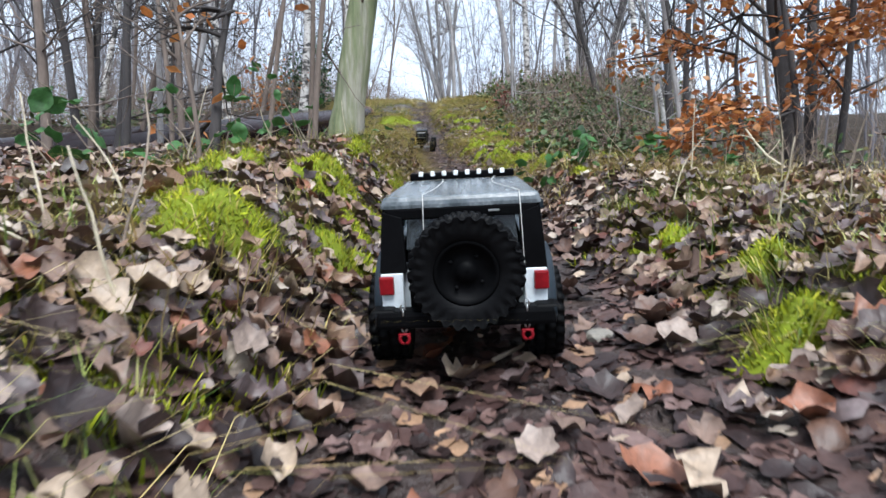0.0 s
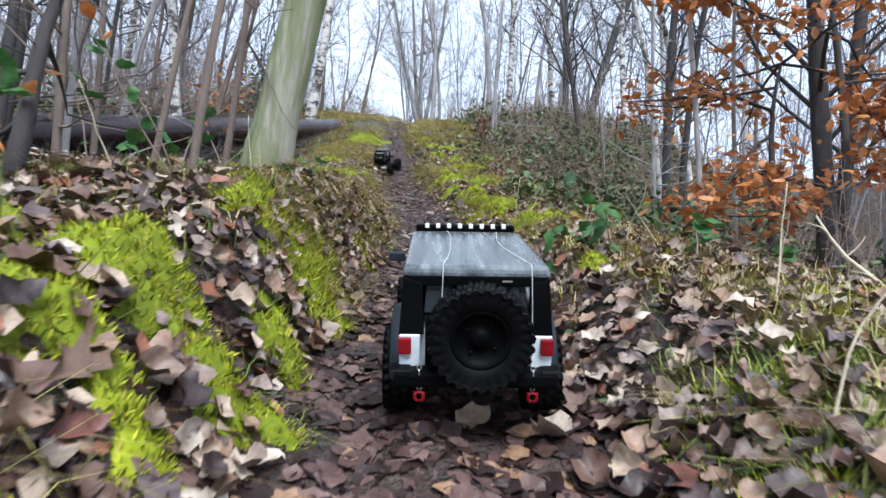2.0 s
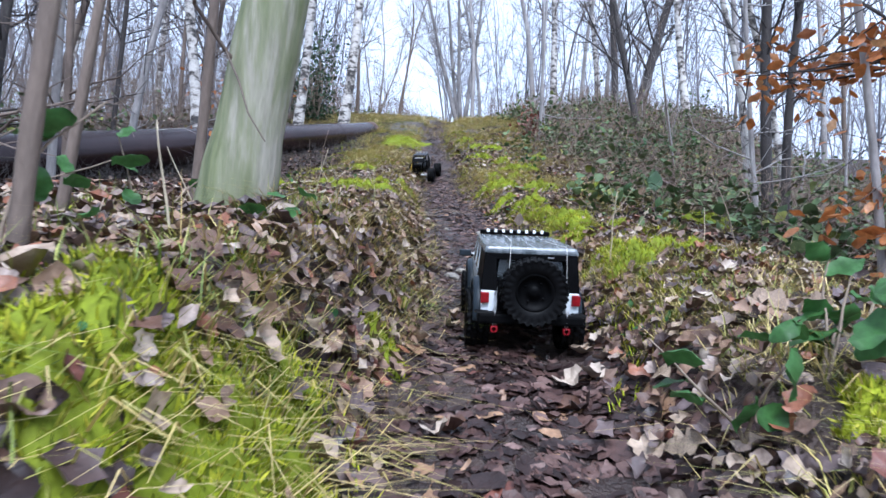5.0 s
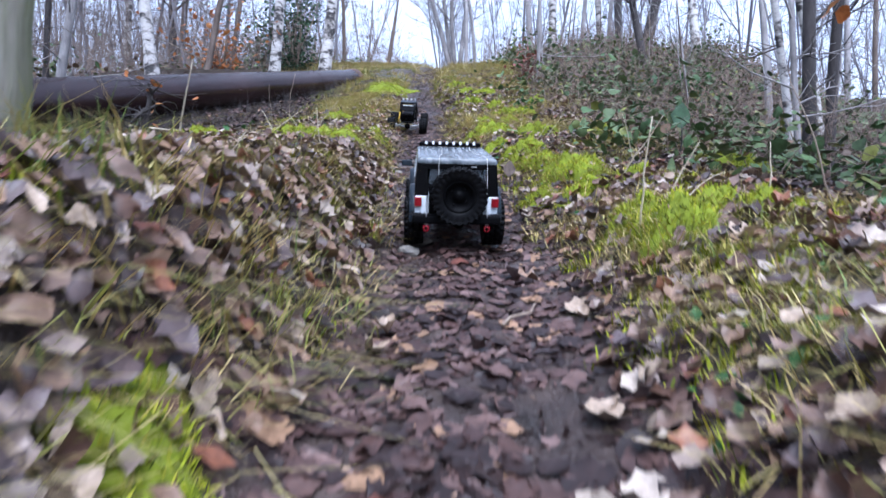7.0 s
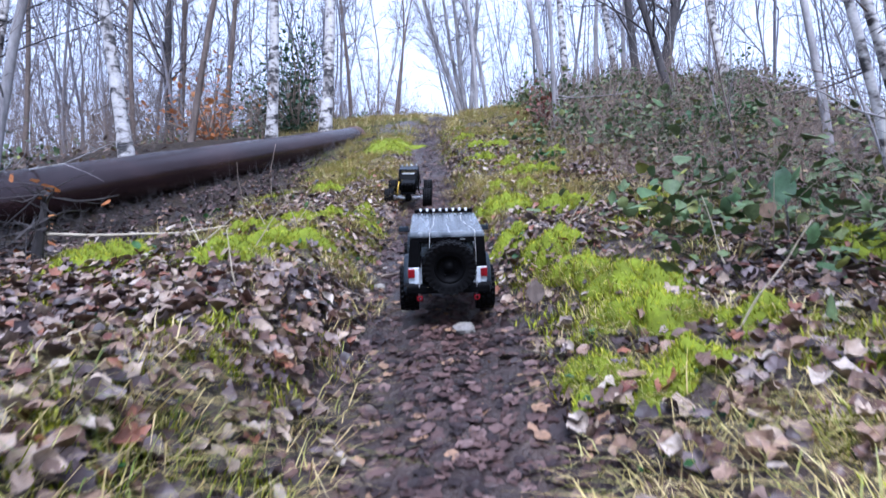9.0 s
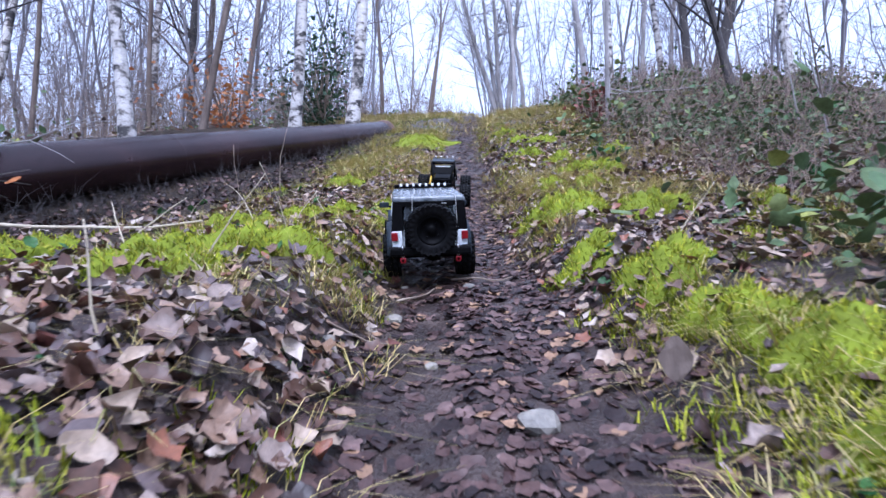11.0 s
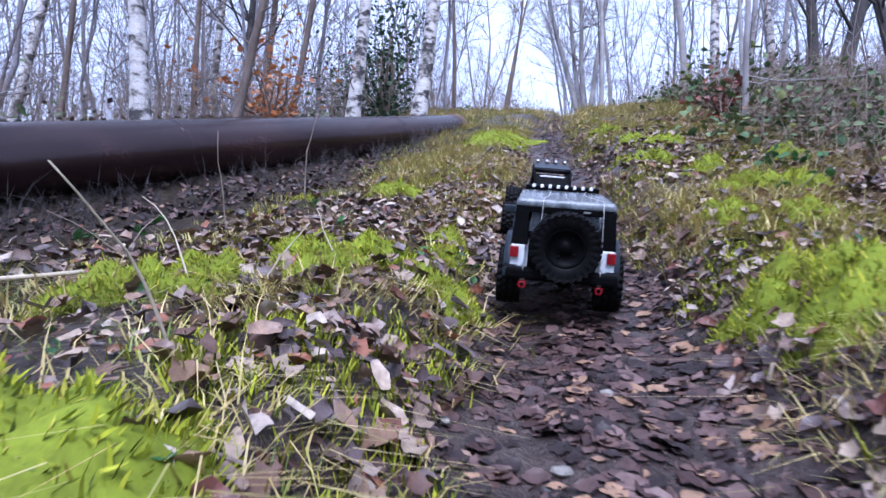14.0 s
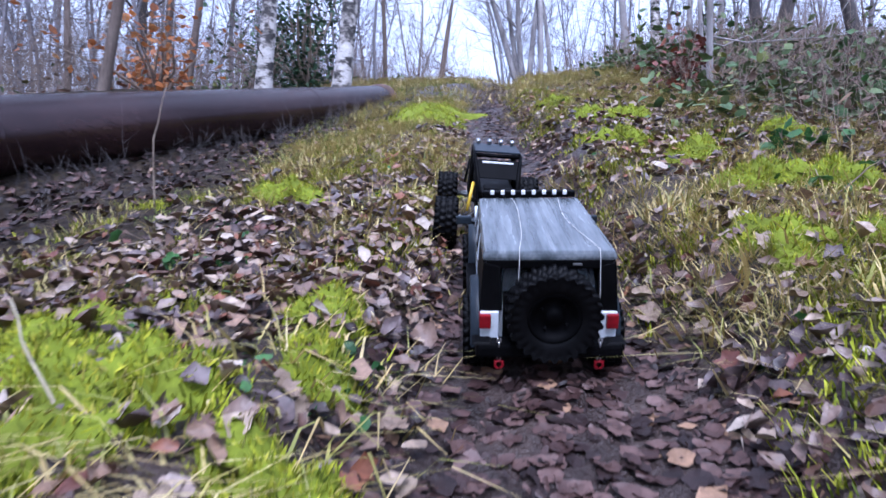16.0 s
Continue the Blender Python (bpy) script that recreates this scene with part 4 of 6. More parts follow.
def wood_tree(seed):
    """A thin bare tree of the far wood with forked leaders and fine twigs, for many places: its tubes and its twigs."""
    rng = np.random.default_rng(seed)
    g, tw = Geo(), Geo()
    h, r = rng.uniform(6, 10.5), rng.uniform(0.014, 0.034) + 0.02 * (seed % 6 == 0)
    p = bent((0, 0, -0.15), (rng.normal(0, 0.06), rng.normal(0, 0.06), 1), h, 9, rng, 0.085, 0.03)
    tube(g, p, np.linspace(r, r * 0.18, 10), 5, cap=False)
    stems = [p]
    for _ in range(rng.integers(1, 4)):
        c = rng.integers(1, 6)
        a = rng.uniform(0, 6.283)
        q = bent(p[c], (np.cos(a) * 0.35, np.sin(a) * 0.35, 1), h * rng.uniform(0.35, 0.6), 6, rng, 0.1, 0.06)
        tube(g, q, np.linspace(r * 0.6, r * 0.12, 7), 4, cap=False)
        stems.append(q)
    for _ in range(24):
        st = stems[rng.integers(0, len(stems))]
        c = rng.integers(1, len(st))
        a = rng.uniform(0, 6.283)
        d = np.array([np.cos(a) * 0.75, np.sin(a) * 0.75, rng.uniform(0.3, 1.1)])
        lp = bent(st[c] - (st[c] - st[c - 1]) * rng.uniform(0, 1), d / np.linalg.norm(d), h * rng.uniform(0.08, 0.22), 3, rng, 0.22, 0.08)
        tube(g, lp, (0.010, 0.0075, 0.005, 0.003), 3, cap=False)
        k = 7
        t = rng.uniform(0.3, 3, k)
        b = np.stack([np.interp(t, np.arange(4), lp[:, i]) for i in range(3)], 1)
        e = (lp[-1] - lp[0]) / np.linalg.norm(lp[-1] - lp[0]) + rng.normal(0, 0.6, (k, 3))
        spikes(tw, b, b + e * h * rng.uniform(0.03, 0.09, (k, 1)), rng.uniform(0.0025, 0.0055, k))
    return np.concatenate(g.v), np.concatenate(g.f), np.concatenate(tw.v), np.concatenate(tw.f)


def far_woods():
    rng = np.random.default_rng(5)
    forms = [wood_tree(700 + k) for k in range(18)]
    g = Geo()
    made = 0
    while made < 470:
        # the last 60 stand unseen behind the camera, enlarged to block low sky light
        behind = made >= 410
        y = -3 - 22 * rng.uniform(0, 1) if behind else 11 + 32 * rng.uniform(0, 1) ** 1.2
        x = rng.uniform(-22, 22) if behind else rng.uniform(-1.1, 1.1) * (y + 2)
        clearing = not behind and -0.195 * y + 0.2 < x < -0.06 * y
        if clearing and (y < 24 or rng.uniform() > 0.35):
            continue
        if not behind and ((y < 16 and abs(x + 0.5) < 2.2) or (x > 0 and y < 13.5 and x < 6)):
            continue
        if behind and abs(x) < 1.5:
            continue
        v, f, v2, f2 = forms[made % 18]
        made += 1
        a, k, lean = rng.uniform(0, 6.283), rng.uniform(0.75, 1.15) * (0.4 if clearing else 1.8 if behind else 1), rng.normal(0, 0.07)
        for vv, ff in ((v, f), (v2, f2)):
            w = np.stack([(vv[:, 0] * np.cos(a) - vv[:, 1] * np.sin(a)) * k + vv[:, 2] * lean + x, (vv[:, 0] * np.sin(a) + vv[:, 1] * np.cos(a)) * k + y, vv[:, 2] * k + gz(x, y)], 1)
            g.add(w, ff)
    tagged(piece("far_woods", g, HAZED_BARK), "dense bare winter wood of thin trunks, tinted grey-lavender for haze", "woodland", kind="stuff")


far_woods()


def fan_tree(x, y, seed, height, r, count, lean):
    """A bare tree at the crest whose stems fan out from one foot."""
    rng = np.random.default_rng(seed)
    top = new("forked_tree")
    top.location = (x, y, gz(x, y) - 0.1)
    trunk, crown = Geo(), Geo()
    for k in range(count):
        a = rng.uniform(0, 6.283)
        side = lean + (k - (count - 1) / 2) * 0.16
        p = bent((0.02 * k, 0, 0), (side, 0.1 * np.sin(a), 1), height * rng.uniform(0.75, 1.05), 9, rng, 0.06, 0.02)
        tube(trunk, p, np.linspace(r, r * 0.15, 10) * rng.uniform(0.6, 1.0), 8)
        for _ in range(20):
            c = rng.integers(2, 10)
            a = rng.uniform(0, 6.283)
            lp = bent(p[c], (np.cos(a) * 0.8, np.sin(a) * 0.8, rng.uniform(0.4, 1.2)), height * rng.uniform(0.10, 0.26), 4, rng, 0.2, 0.05)
            tube(crown, lp, np.linspace(r * 0.22, 0.004, 5), 4, cap=False)
            b = lp[rng.integers(1, 5, 16)]
            e = (lp[-1] - lp[0]) / np.linalg.norm(lp[-1] - lp[0]) + rng.normal(0, 0.65, (16, 3))
            spikes(crown, b, b + e * height * rng.uniform(0.03, 0.10, (16, 1)), 0.005)
    piece("trunk", trunk, BARK_GREY, top, soft=True)
    piece("crown", crown, BARK_GREY, top, "bare branches and fine twigs")
    return tagged(top, "bare grey tree with several stems fanning from one foot", "tree", "trees of the wood")


fan_tree(-0.40, 19.3, 171, 8.0, 0.085, 4, -0.10)
fan_tree(-0.95, 21.5, 172, 6.5, 0.05, 3, -0.05)
fan_tree(-3.1, 19.5, 174, 6.0, 0.045, 3, 0.08)


# ---- undergrowth ----
SMALL = [leaf_form("birch", 0.35, 60), leaf_form("birch", -0.3, 61), leaf_form("maple", 0.3, 62)]
PLAIN_SMALL = [leaf_form("birch", 0.35, 60, 3), leaf_form("birch", -0.3, 61, 3), leaf_form("maple", 0.3, 62, 2)]


def leaf_cloud(g, pos, size, rng, forms=SMALL, droop=0.25):
    n = len(pos)
    nrm = np.stack([np.zeros(n), np.zeros(n), np.ones(n)], 1) + rng.normal(0, 0.6, (n, 3))
    nrm /= np.linalg.norm(nrm, axis=1)[:, None]
    a = rng.normal(0, 1, (n, 3)) - np.array([0, 0, droop])
    a -= nrm * (a * nrm).sum(1)[:, None]
    a /= np.linalg.norm(a, axis=1)[:, None]
    b = np.cross(nrm, a)
    pick = rng.integers(0, len(forms), n)
    for k, (v, f) in enumerate(forms):
        s = pick == k
        c = s.sum()
        if c:
            w = pos[s][:, None] + size[s][:, None, None] * (a[s][:, None] * (v[None, :, :1] + 0.5) + b[s][:, None] * v[None, :, 1:2] + nrm[s][:, None] * v[None, :, 2:])
            g.add(w.reshape(-1, 3), (f[None] + (np.arange(c) * len(v))[:, None, None]).reshape(-1, 3))


PATCHES = ((0.75, 4.7, 6.8, 15.5), (0.9, 2.9, 4.4, 7.0), (-7.5, -2.8, 6, 15), (-5.5, 4, 15, 19.5), (-6, -2.7, 3, 7), (1.3, 3.2, 1.8, 4.5), (2, 7, 14, 20))


def pipe_gap(x, y):
    """How far a place lies in front of the pipe's line."""
    return x + 2.486 - 0.2 * (y - 6)


def in_patches(counts, rng):
    x, y = [], []
    for n, (x0, x1, y0, y1) in zip(counts, PATCHES):
        x.append(rng.uniform(x0, x1, n)), y.append(rng.uniform(y0, y1, n))
    x, y = np.concatenate(x), np.concatenate(y)
    ok = (np.abs(x - interp(y, CY, CX)) > 0.8) & ((np.abs(pipe_gap(x, y)) > 0.3) | (y > 10.8))
    return x[ok], y[ok]


def build_thicket():
    rng = np.random.default_rng(17)
    # green bramble clumps
    cx, cy = in_patches((620, 120, 150, 130, 60, 40, 80), rng)
    ok = patchy(cx, cy, 0.8, 2.2) > 0.05 + rng.normal(0, 0.2, len(cx))
    cx, cy = cx[ok], cy[ok]
    hh = rng.uniform(0.10, 0.42, len(cx))
    k = np.repeat(np.arange(len(cx)), 34)
    sp = rng.normal(0, 1, (len(k), 2)) * (0.10 + hh[k][:, None] * 0.45)
    px, py = cx[k] + sp[:, 0], cy[k] + sp[:, 1]
    pos = np.stack([px, py, ground_height(px, py) + np.abs(rng.normal(0, 1, len(k))) * hh[k] * 0.6 * np.exp(-(sp ** 2).sum(1) * 3)], 1)
    g = Geo()
    leaf_cloud(g, pos, rng.uniform(0.03, 0.062, len(k)) * (1 + 0.02 * cy[k]), rng, PLAIN_SMALL)
    tagged(piece("bramble_thicket", g, THICKET), "clumps of bluish-green bramble leaves on the mound", "undergrowth", kind="stuff")
    # withered leaves hung in the brush
    x, y = in_patches((3800, 700, 1200, 700, 500, 400, 400), rng)
    pos = np.stack([x, y, ground_height(x, y) + np.abs(rng.normal(0, 0.09, len(x)))], 1)
    g = Geo()
    leaf_cloud(g, pos, rng.uniform(0.025, 0.05, len(x)) * (1 + 0.02 * y), rng, PLAIN_SMALL)
    tagged(piece("withered_leaves", g, DEAD_LEAF), "withered purple-brown leaves caught in the brushwood", "undergrowth", kind="stuff")
    # the brushwood itself
    x, y = in_patches((3600, 500, 1600, 1300, 500, 400, 700), rng)
    h = (0.08 + 0.5 * rng.uniform(0, 1, len(x)) ** 2) * np.where(x < -2, 1.8, 1.0) * np.where(y > 14.5, 1.7, 1.0)
    twig_mass("brushwood", BRUSH, "tangled thin brown bramble and heather stems", x, y, h, 0.0022 + 0.0016 * (y > 9) + 0.002 * (y > 15), 6, rng)
    # dark bark colour on these stems stands in for shade under the pipe
    y = rng.uniform(3.6, 10.2, 700)
    x = rng.uniform(-0.1, 0.6, 700) - 2.37 + 0.2 * (y - 6)
    twig_mass("dead_stems", BARK_DARK, "dead stems below the pipe, coloured dark in place of its shade", x, y, rng.uniform(0.05, 0.2, 700), 0.002, 6, rng)
    x, y = rng.uniform(-10, -3.2, 300), rng.uniform(8, 18, 300)
    ok = pipe_gap(x, y) < -0.5
    x, y = x[ok], y[ok]
    twig_mass("tall_brush", BARK_BROWN, "bare brown shrubs and suckers under the trees", x, y, rng.uniform(0.8, 2.8, len(x)), 0.005, 14, rng)
    # dark litter, its colour also making up the shade below the pipe
    y = rng.uniform(3.6, 10.2, 2600)
    x = rng.uniform(-0.15, 0.75, 2600) - 2.4 + 0.2 * (y - 6)
    g = Geo()
    scatter_leaves(g, x, y, rng.uniform(0.025, 0.05, 2600), np.full(2600, 0.3), rng.uniform(0.001, 0.01, 2600), rng, PLAIN)
    tagged(piece("shaded_litter", g, LEAF_WET), "dark leaf litter below the pipe that also stands in for its shade", "fallen leaves", kind="stuff")


def twig_mass(name, mat, label, x, y, h, r, twigs, rng):
    """Thin stems with side twigs, one joined mass."""
    n = len(x)
    base = np.stack([x, y, ground_height(x, y) - 0.02], 1)
    d = np.stack([rng.normal(0, 0.4, n), rng.normal(0, 0.4, n), np.ones(n)], 1)
    d /= np.linalg.norm(d, axis=1)[:, None]
    mid = base + d * h[:, None] * 0.55
    e = d + rng.normal(0, 0.4, (n, 3))
    tip = mid + e / np.linalg.norm(e, axis=1)[:, None] * h[:, None] * 0.6
    r = r + np.zeros(n)
    g = Geo()
    spikes(g, base, mid + d * h[:, None] * 0.2, r)
    spikes(g, mid, tip, r * 0.8)
    for _ in range(twigs):
        t = rng.uniform(0.15, 1, (n, 1))
        b = base + (mid - base) * np.minimum(t * 1.6, 1) + (tip - mid) * np.maximum(t * 1.6 - 1, 0)
        spikes(g, b, b + (d * 0.6 + rng.normal(0, 0.6, (n, 3))) * h[:, None] * rng.uniform(0.2, 0.5, (n, 1)), r * 0.55)
    tagged(piece(name, g, mat), label, "undergrowth", kind="stuff")


build_thicket()


def ground_ivy():
    rng = np.random.default_rng(19)
    n = 9000
    y, x = rng.uniform(0.3, 7.5, n), rng.uniform(-1.3, 1.3, n)
    d = np.abs(off_trail(x, y))
    ok = (d > 0.95) & (d < 4) & (patchy(x, y, 3.1, 5.3) > 0.75 + rng.normal(0, 0.2, n))
    x, y = x[ok], y[ok]
    g = Geo()
    leaf_cloud(g, np.stack([x, y, ground_height(x, y) + rng.uniform(0.006, 0.03, len(x))], 1), rng.uniform(0.012, 0.024, len(x)), rng, PLAIN_SMALL)
    tagged(piece("ground_ivy", g, BRAMBLE), "small dark green creeping leaves between the moss and litter", "undergrowth", kind="stuff")


ground_ivy()


def bush(name, x, y, w, h, n, size, mat, seed, label, cat="bush"):
    rng = np.random.default_rng(seed)
    top = new(name)
    z = gz(x, y)
    top.location = (x, y, z)
    g = Geo()
    ends = []
    for _ in range(16):
        a = rng.uniform(0, 6.283)
        p = bent((0, 0, -0.03), (np.cos(a) * 0.7 * w / h, np.sin(a) * 0.7 * w / h, 1), h * rng.uniform(0.6, 1.05), 5, rng, 0.16)
        tube(g, p, np.linspace(0.012 * h + 0.003, 0.002, 6), 5, cap=False)
        ends.append(p)
    piece("woody_base", g, TWIG, top)
    e = np.concatenate(ends)
    pos = e[rng.integers(0, len(e), n)] + rng.normal(0, 1, (n, 3)) * np.array([w, w, h * 0.8]) * 0.16
    pos[:, 2] = np.maximum(pos[:, 2], 0.01)
    g = Geo()
    leaf_cloud(g, pos, rng.uniform(0.6, 1.3, n) * size, rng, PLAIN_SMALL)
    piece("foliage", g, mat, top)
    return tagged(top, label, cat)


bush("evergreen_shrub", -2.75, 11.6, 0.8, 1.7, 1500, 0.06, CONIFER, 201, "dark green evergreen shrub behind the fallen pipe", "shrub")
bush("evergreen_shrub", -3.6, 12.4, 0.9, 1.2, 900, 0.06, CONIFER, 202, "dark green evergreen shrub behind the fallen pipe", "shrub")
bush("russet_bush", 0.80, 9.4, 0.22, 0.4, 240, 0.06, RED_LEAF, 203, "small bush with dark russet dead leaves")
bush("holly_bush", 1.9, 8.7, 0.45, 0.32, 260, 0.055, BRAMBLE, 204, "glossy dark green bramble bush on the mound")
bush("holly_bush", 2.7, 9.3, 0.5, 0.35, 260, 0.055, BRAMBLE, 205, "glossy dark green bramble bush on the mound")
bush("holly_bush", 1.05, 10.4, 0.5, 0.65, 420, 0.07, THICKET, 206, "olive-green bush at the foot of the mound")
bush("holly_bush", 1.55, 6.7, 0.3, 0.22, 200, 0.055, BRAMBLE, 207, "low dark green bramble on the leafy slope")
bush("holly_bush", 0.62, 7.25, 0.2, 0.14, 90, 0.055, BRAMBLE, 208, "low dark green bramble on the leafy slope")
bush("beech_shrub", -3.0, 9.3, 0.7, 0.9, 420, 0.06, BEECH, 209, "shrub with rusty orange dead leaves", "shrub")


def bramble(x, y, height, n, leaf, spread, seed, label="bramble shoot with broad green leaves on arching stems"):
    rng = np.random.default_rng(seed)
    top = new("bramble_plant")
    top.location = (x, y, gz(x, y))
    g = Geo()
    for k in range(max(2, n // 3)):
        a = rng.uniform(0, 6.283)
        p = bent((0, 0, -0.02), (np.cos(a) * spread, np.sin(a) * spread, 1), height * rng.uniform(0.8, 1.5), 7, rng, 0.10, -0.10)
        tube(g, p, np.linspace(0.0028, 0.001, 8), 5, cap=False)
        for m in range(3):
            c = p[rng.integers(3, 8)]
            lg = Geo()
            leaf_cloud(lg, c[None] * 1.0, np.array([leaf * rng.uniform(0.55, 0.95)]), rng, SMALL[:2], 0.8)
            piece("leaf", lg, BRAMBLE, top)
    piece("stem", g, TWIG, top)
    return tagged(top, label, "bramble", "brambles beside the trail")


for k, row in enumerate(((-0.44, 2.13, 0.30, 9, 0.07, 0.25), (-0.54, 1.48, 0.15, 9, 0.065, 0.5), (-0.44, 1.56, 0.13, 9, 0.06, 0.5), (-0.76, 1.5, 0.18, 9, 0.07, 0.5), (-0.95, 1.62, 0.2, 9, 0.075, 0.5), (0.46, 2.3, 0.14, 6, 0.06, 0.5), (0.52, 2.25, 0.15, 9, 0.07, 0.5), (0.42, 2.22, 0.16, 6, 0.07, 0.5), (0.62, 2.28, 0.17, 8, 0.075, 0.6), (0.80, 2.2, 0.2, 6, 0.08, 0.5), (-0.60, 1.75, 0.2, 9, 0.07, 0.5), (-0.74, 2.35, 0.32, 9, 0.08, 0.4),
                         (-0.60, 2.72, 0.2, 6, 0.06, 0.5), (-0.52, 2.42, 0.12, 6, 0.055, 0.7), (-0.32, 2.5, 0.12, 5, 0.06, 0.7), (-0.9, 1.75, 0.28, 8, 0.08, 0.5), (1.15, 2.5, 0.2, 7, 0.08, 0.5),
                         (-0.36, 3.05, 0.12, 4, 0.05, 0.7), (1.25, 3.9, 0.2, 6, 0.06, 0.5), (1.45, 4.1, 0.18, 6, 0.06, 0.5), (-0.95, 4.7, 0.1, 6, 0.05, 0.7), (-1.35, 5.9, 0.15, 8, 0.06, 0.7),
                         (-0.9, 6.35, 0.12, 5, 0.05, 0.7), (0.5, 6.75, 0.12, 7, 0.055, 0.7), (-0.3, 5.0, 0.04, 4, 0.035, 0.7), (1.6, 5.4, 0.15, 6, 0.07, 0.6))):
    bramble(*row, 300 + k)


def beech(x, y, seed, height, reach, n, label):
    """A young beech that keeps its dead orange leaves."""
    rng = np.random.default_rng(seed)
    top = new("young_beech")
    top.location = (x, y, gz(x, y) - 0.03)
    g = Geo()
    tr = bent((0, 0, 0), (0.03, 0, 1), height, 8, rng, 0.05)
    tube(g, tr, np.linspace(0.022, 0.006, 9), 8)
    piece("trunk", g, BARK_DARK, top, soft=True)
    g, tips = Geo(), []
    for k in range(11):
        c = tr[rng.integers(2, 9)]
        a = rng.uniform(2.2, 5.2) if k < 8 else rng.uniform(0, 6.283)
        p = bent(c, (np.cos(a), np.sin(a) * 0.6, rng.uniform(-0.35, 0.4)), reach * rng.uniform(0.6, 1.1), 6, rng, 0.13)
        tube(g, p, np.linspace(0.008, 0.002, 7), 5, cap=False)
        tips.append(p[2:])
        for _ in range(4):
            e = p[rng.integers(2, 7)]
            t = bent(e, rng.normal(0, 1, 3) * np.array([1, 1, 0.5]), 0.22, 3, rng, 0.2)
            tube(g, t, np.linspace(0.003, 0.001, 4), 3, cap=False)
            tips.append(t)
    piece("crown", g, BARK_DARK, top)
    tips = np.concatenate(tips)
    pos = tips[rng.integers(0, len(tips), n)] + rng.normal(0, 0.03, (n, 3))
    g = Geo()
    leaf_cloud(g, pos, rng.uniform(0.035, 0.062, n), rng, PLAIN_SMALL[:2], 0.9)
    piece("foliage", g, BEECH, top, "dead orange beech leaves still on the twigs")
    return tagged(top, label, "beech")


beech(1.85, 3.15, 401, 1.8, 0.9, 1700, "young beech holding rusty orange dead leaves")
beech(1.62, 3.3, 405, 1.0, 0.7, 520, "low beech shoot with rusty orange dead leaves")
beech(2.05, 3.2, 402, 2.1, 0.8, 1300, "young beech holding rusty orange dead leaves")
beech(-0.72, 2.0, 403, 0.75, 0.22, 26, "tiny beech sapling with a few orange leaves")
beech(-1.35, 4.75, 404, 0.28, 0.12, 14, "tiny beech sapling with a few orange leaves")


# ---- the steel pipe across the slope ----
def pipe_point(y):
    x = -2.486 + 0.2 * (y - 6)
    z = 1.648 + 0.284 * (y - 6)
    return np.stack([x, y, z], -1)


def build_pipe():
    top = new("steel_pipe")
    g = Geo()
    ys = np.linspace(1.2, 10.55, 60)
    p = pipe_point(ys)
    tube(g, p, np.full(60, 0.1565), 40, cap=False)
    tube(g, p[::-1], np.full(60, 0.149), 40, cap=False)
    piece("pipe_wall", g, PIPE, top, soft=True)
    for y0 in (3.1, 5.05, 7.15, 9.3):
        g = Geo()
        q = pipe_point(np.array([y0 - 0.012, y0 - 0.006, y0 + 0.006, y0 + 0.012]))
        tube(g, q, (0.1565, 0.1600, 0.1600, 0.1565), 40, cap=False)
        piece("weld_seam", g, PIPE, top, soft=True)
    g = Geo()
    q = pipe_point(np.array([10.46, 10.48, 10.56, 10.58]))
    tube(g, q, (0.157, 0.170, 0.170, 0.157), 40, cap=False)
    piece("end_collar", g, RUST, top, "rusted collar at the pipe's end", soft=True)
    return tagged(top, "long dark brown steel pipe lying across the slope", "pipe")


build_pipe()


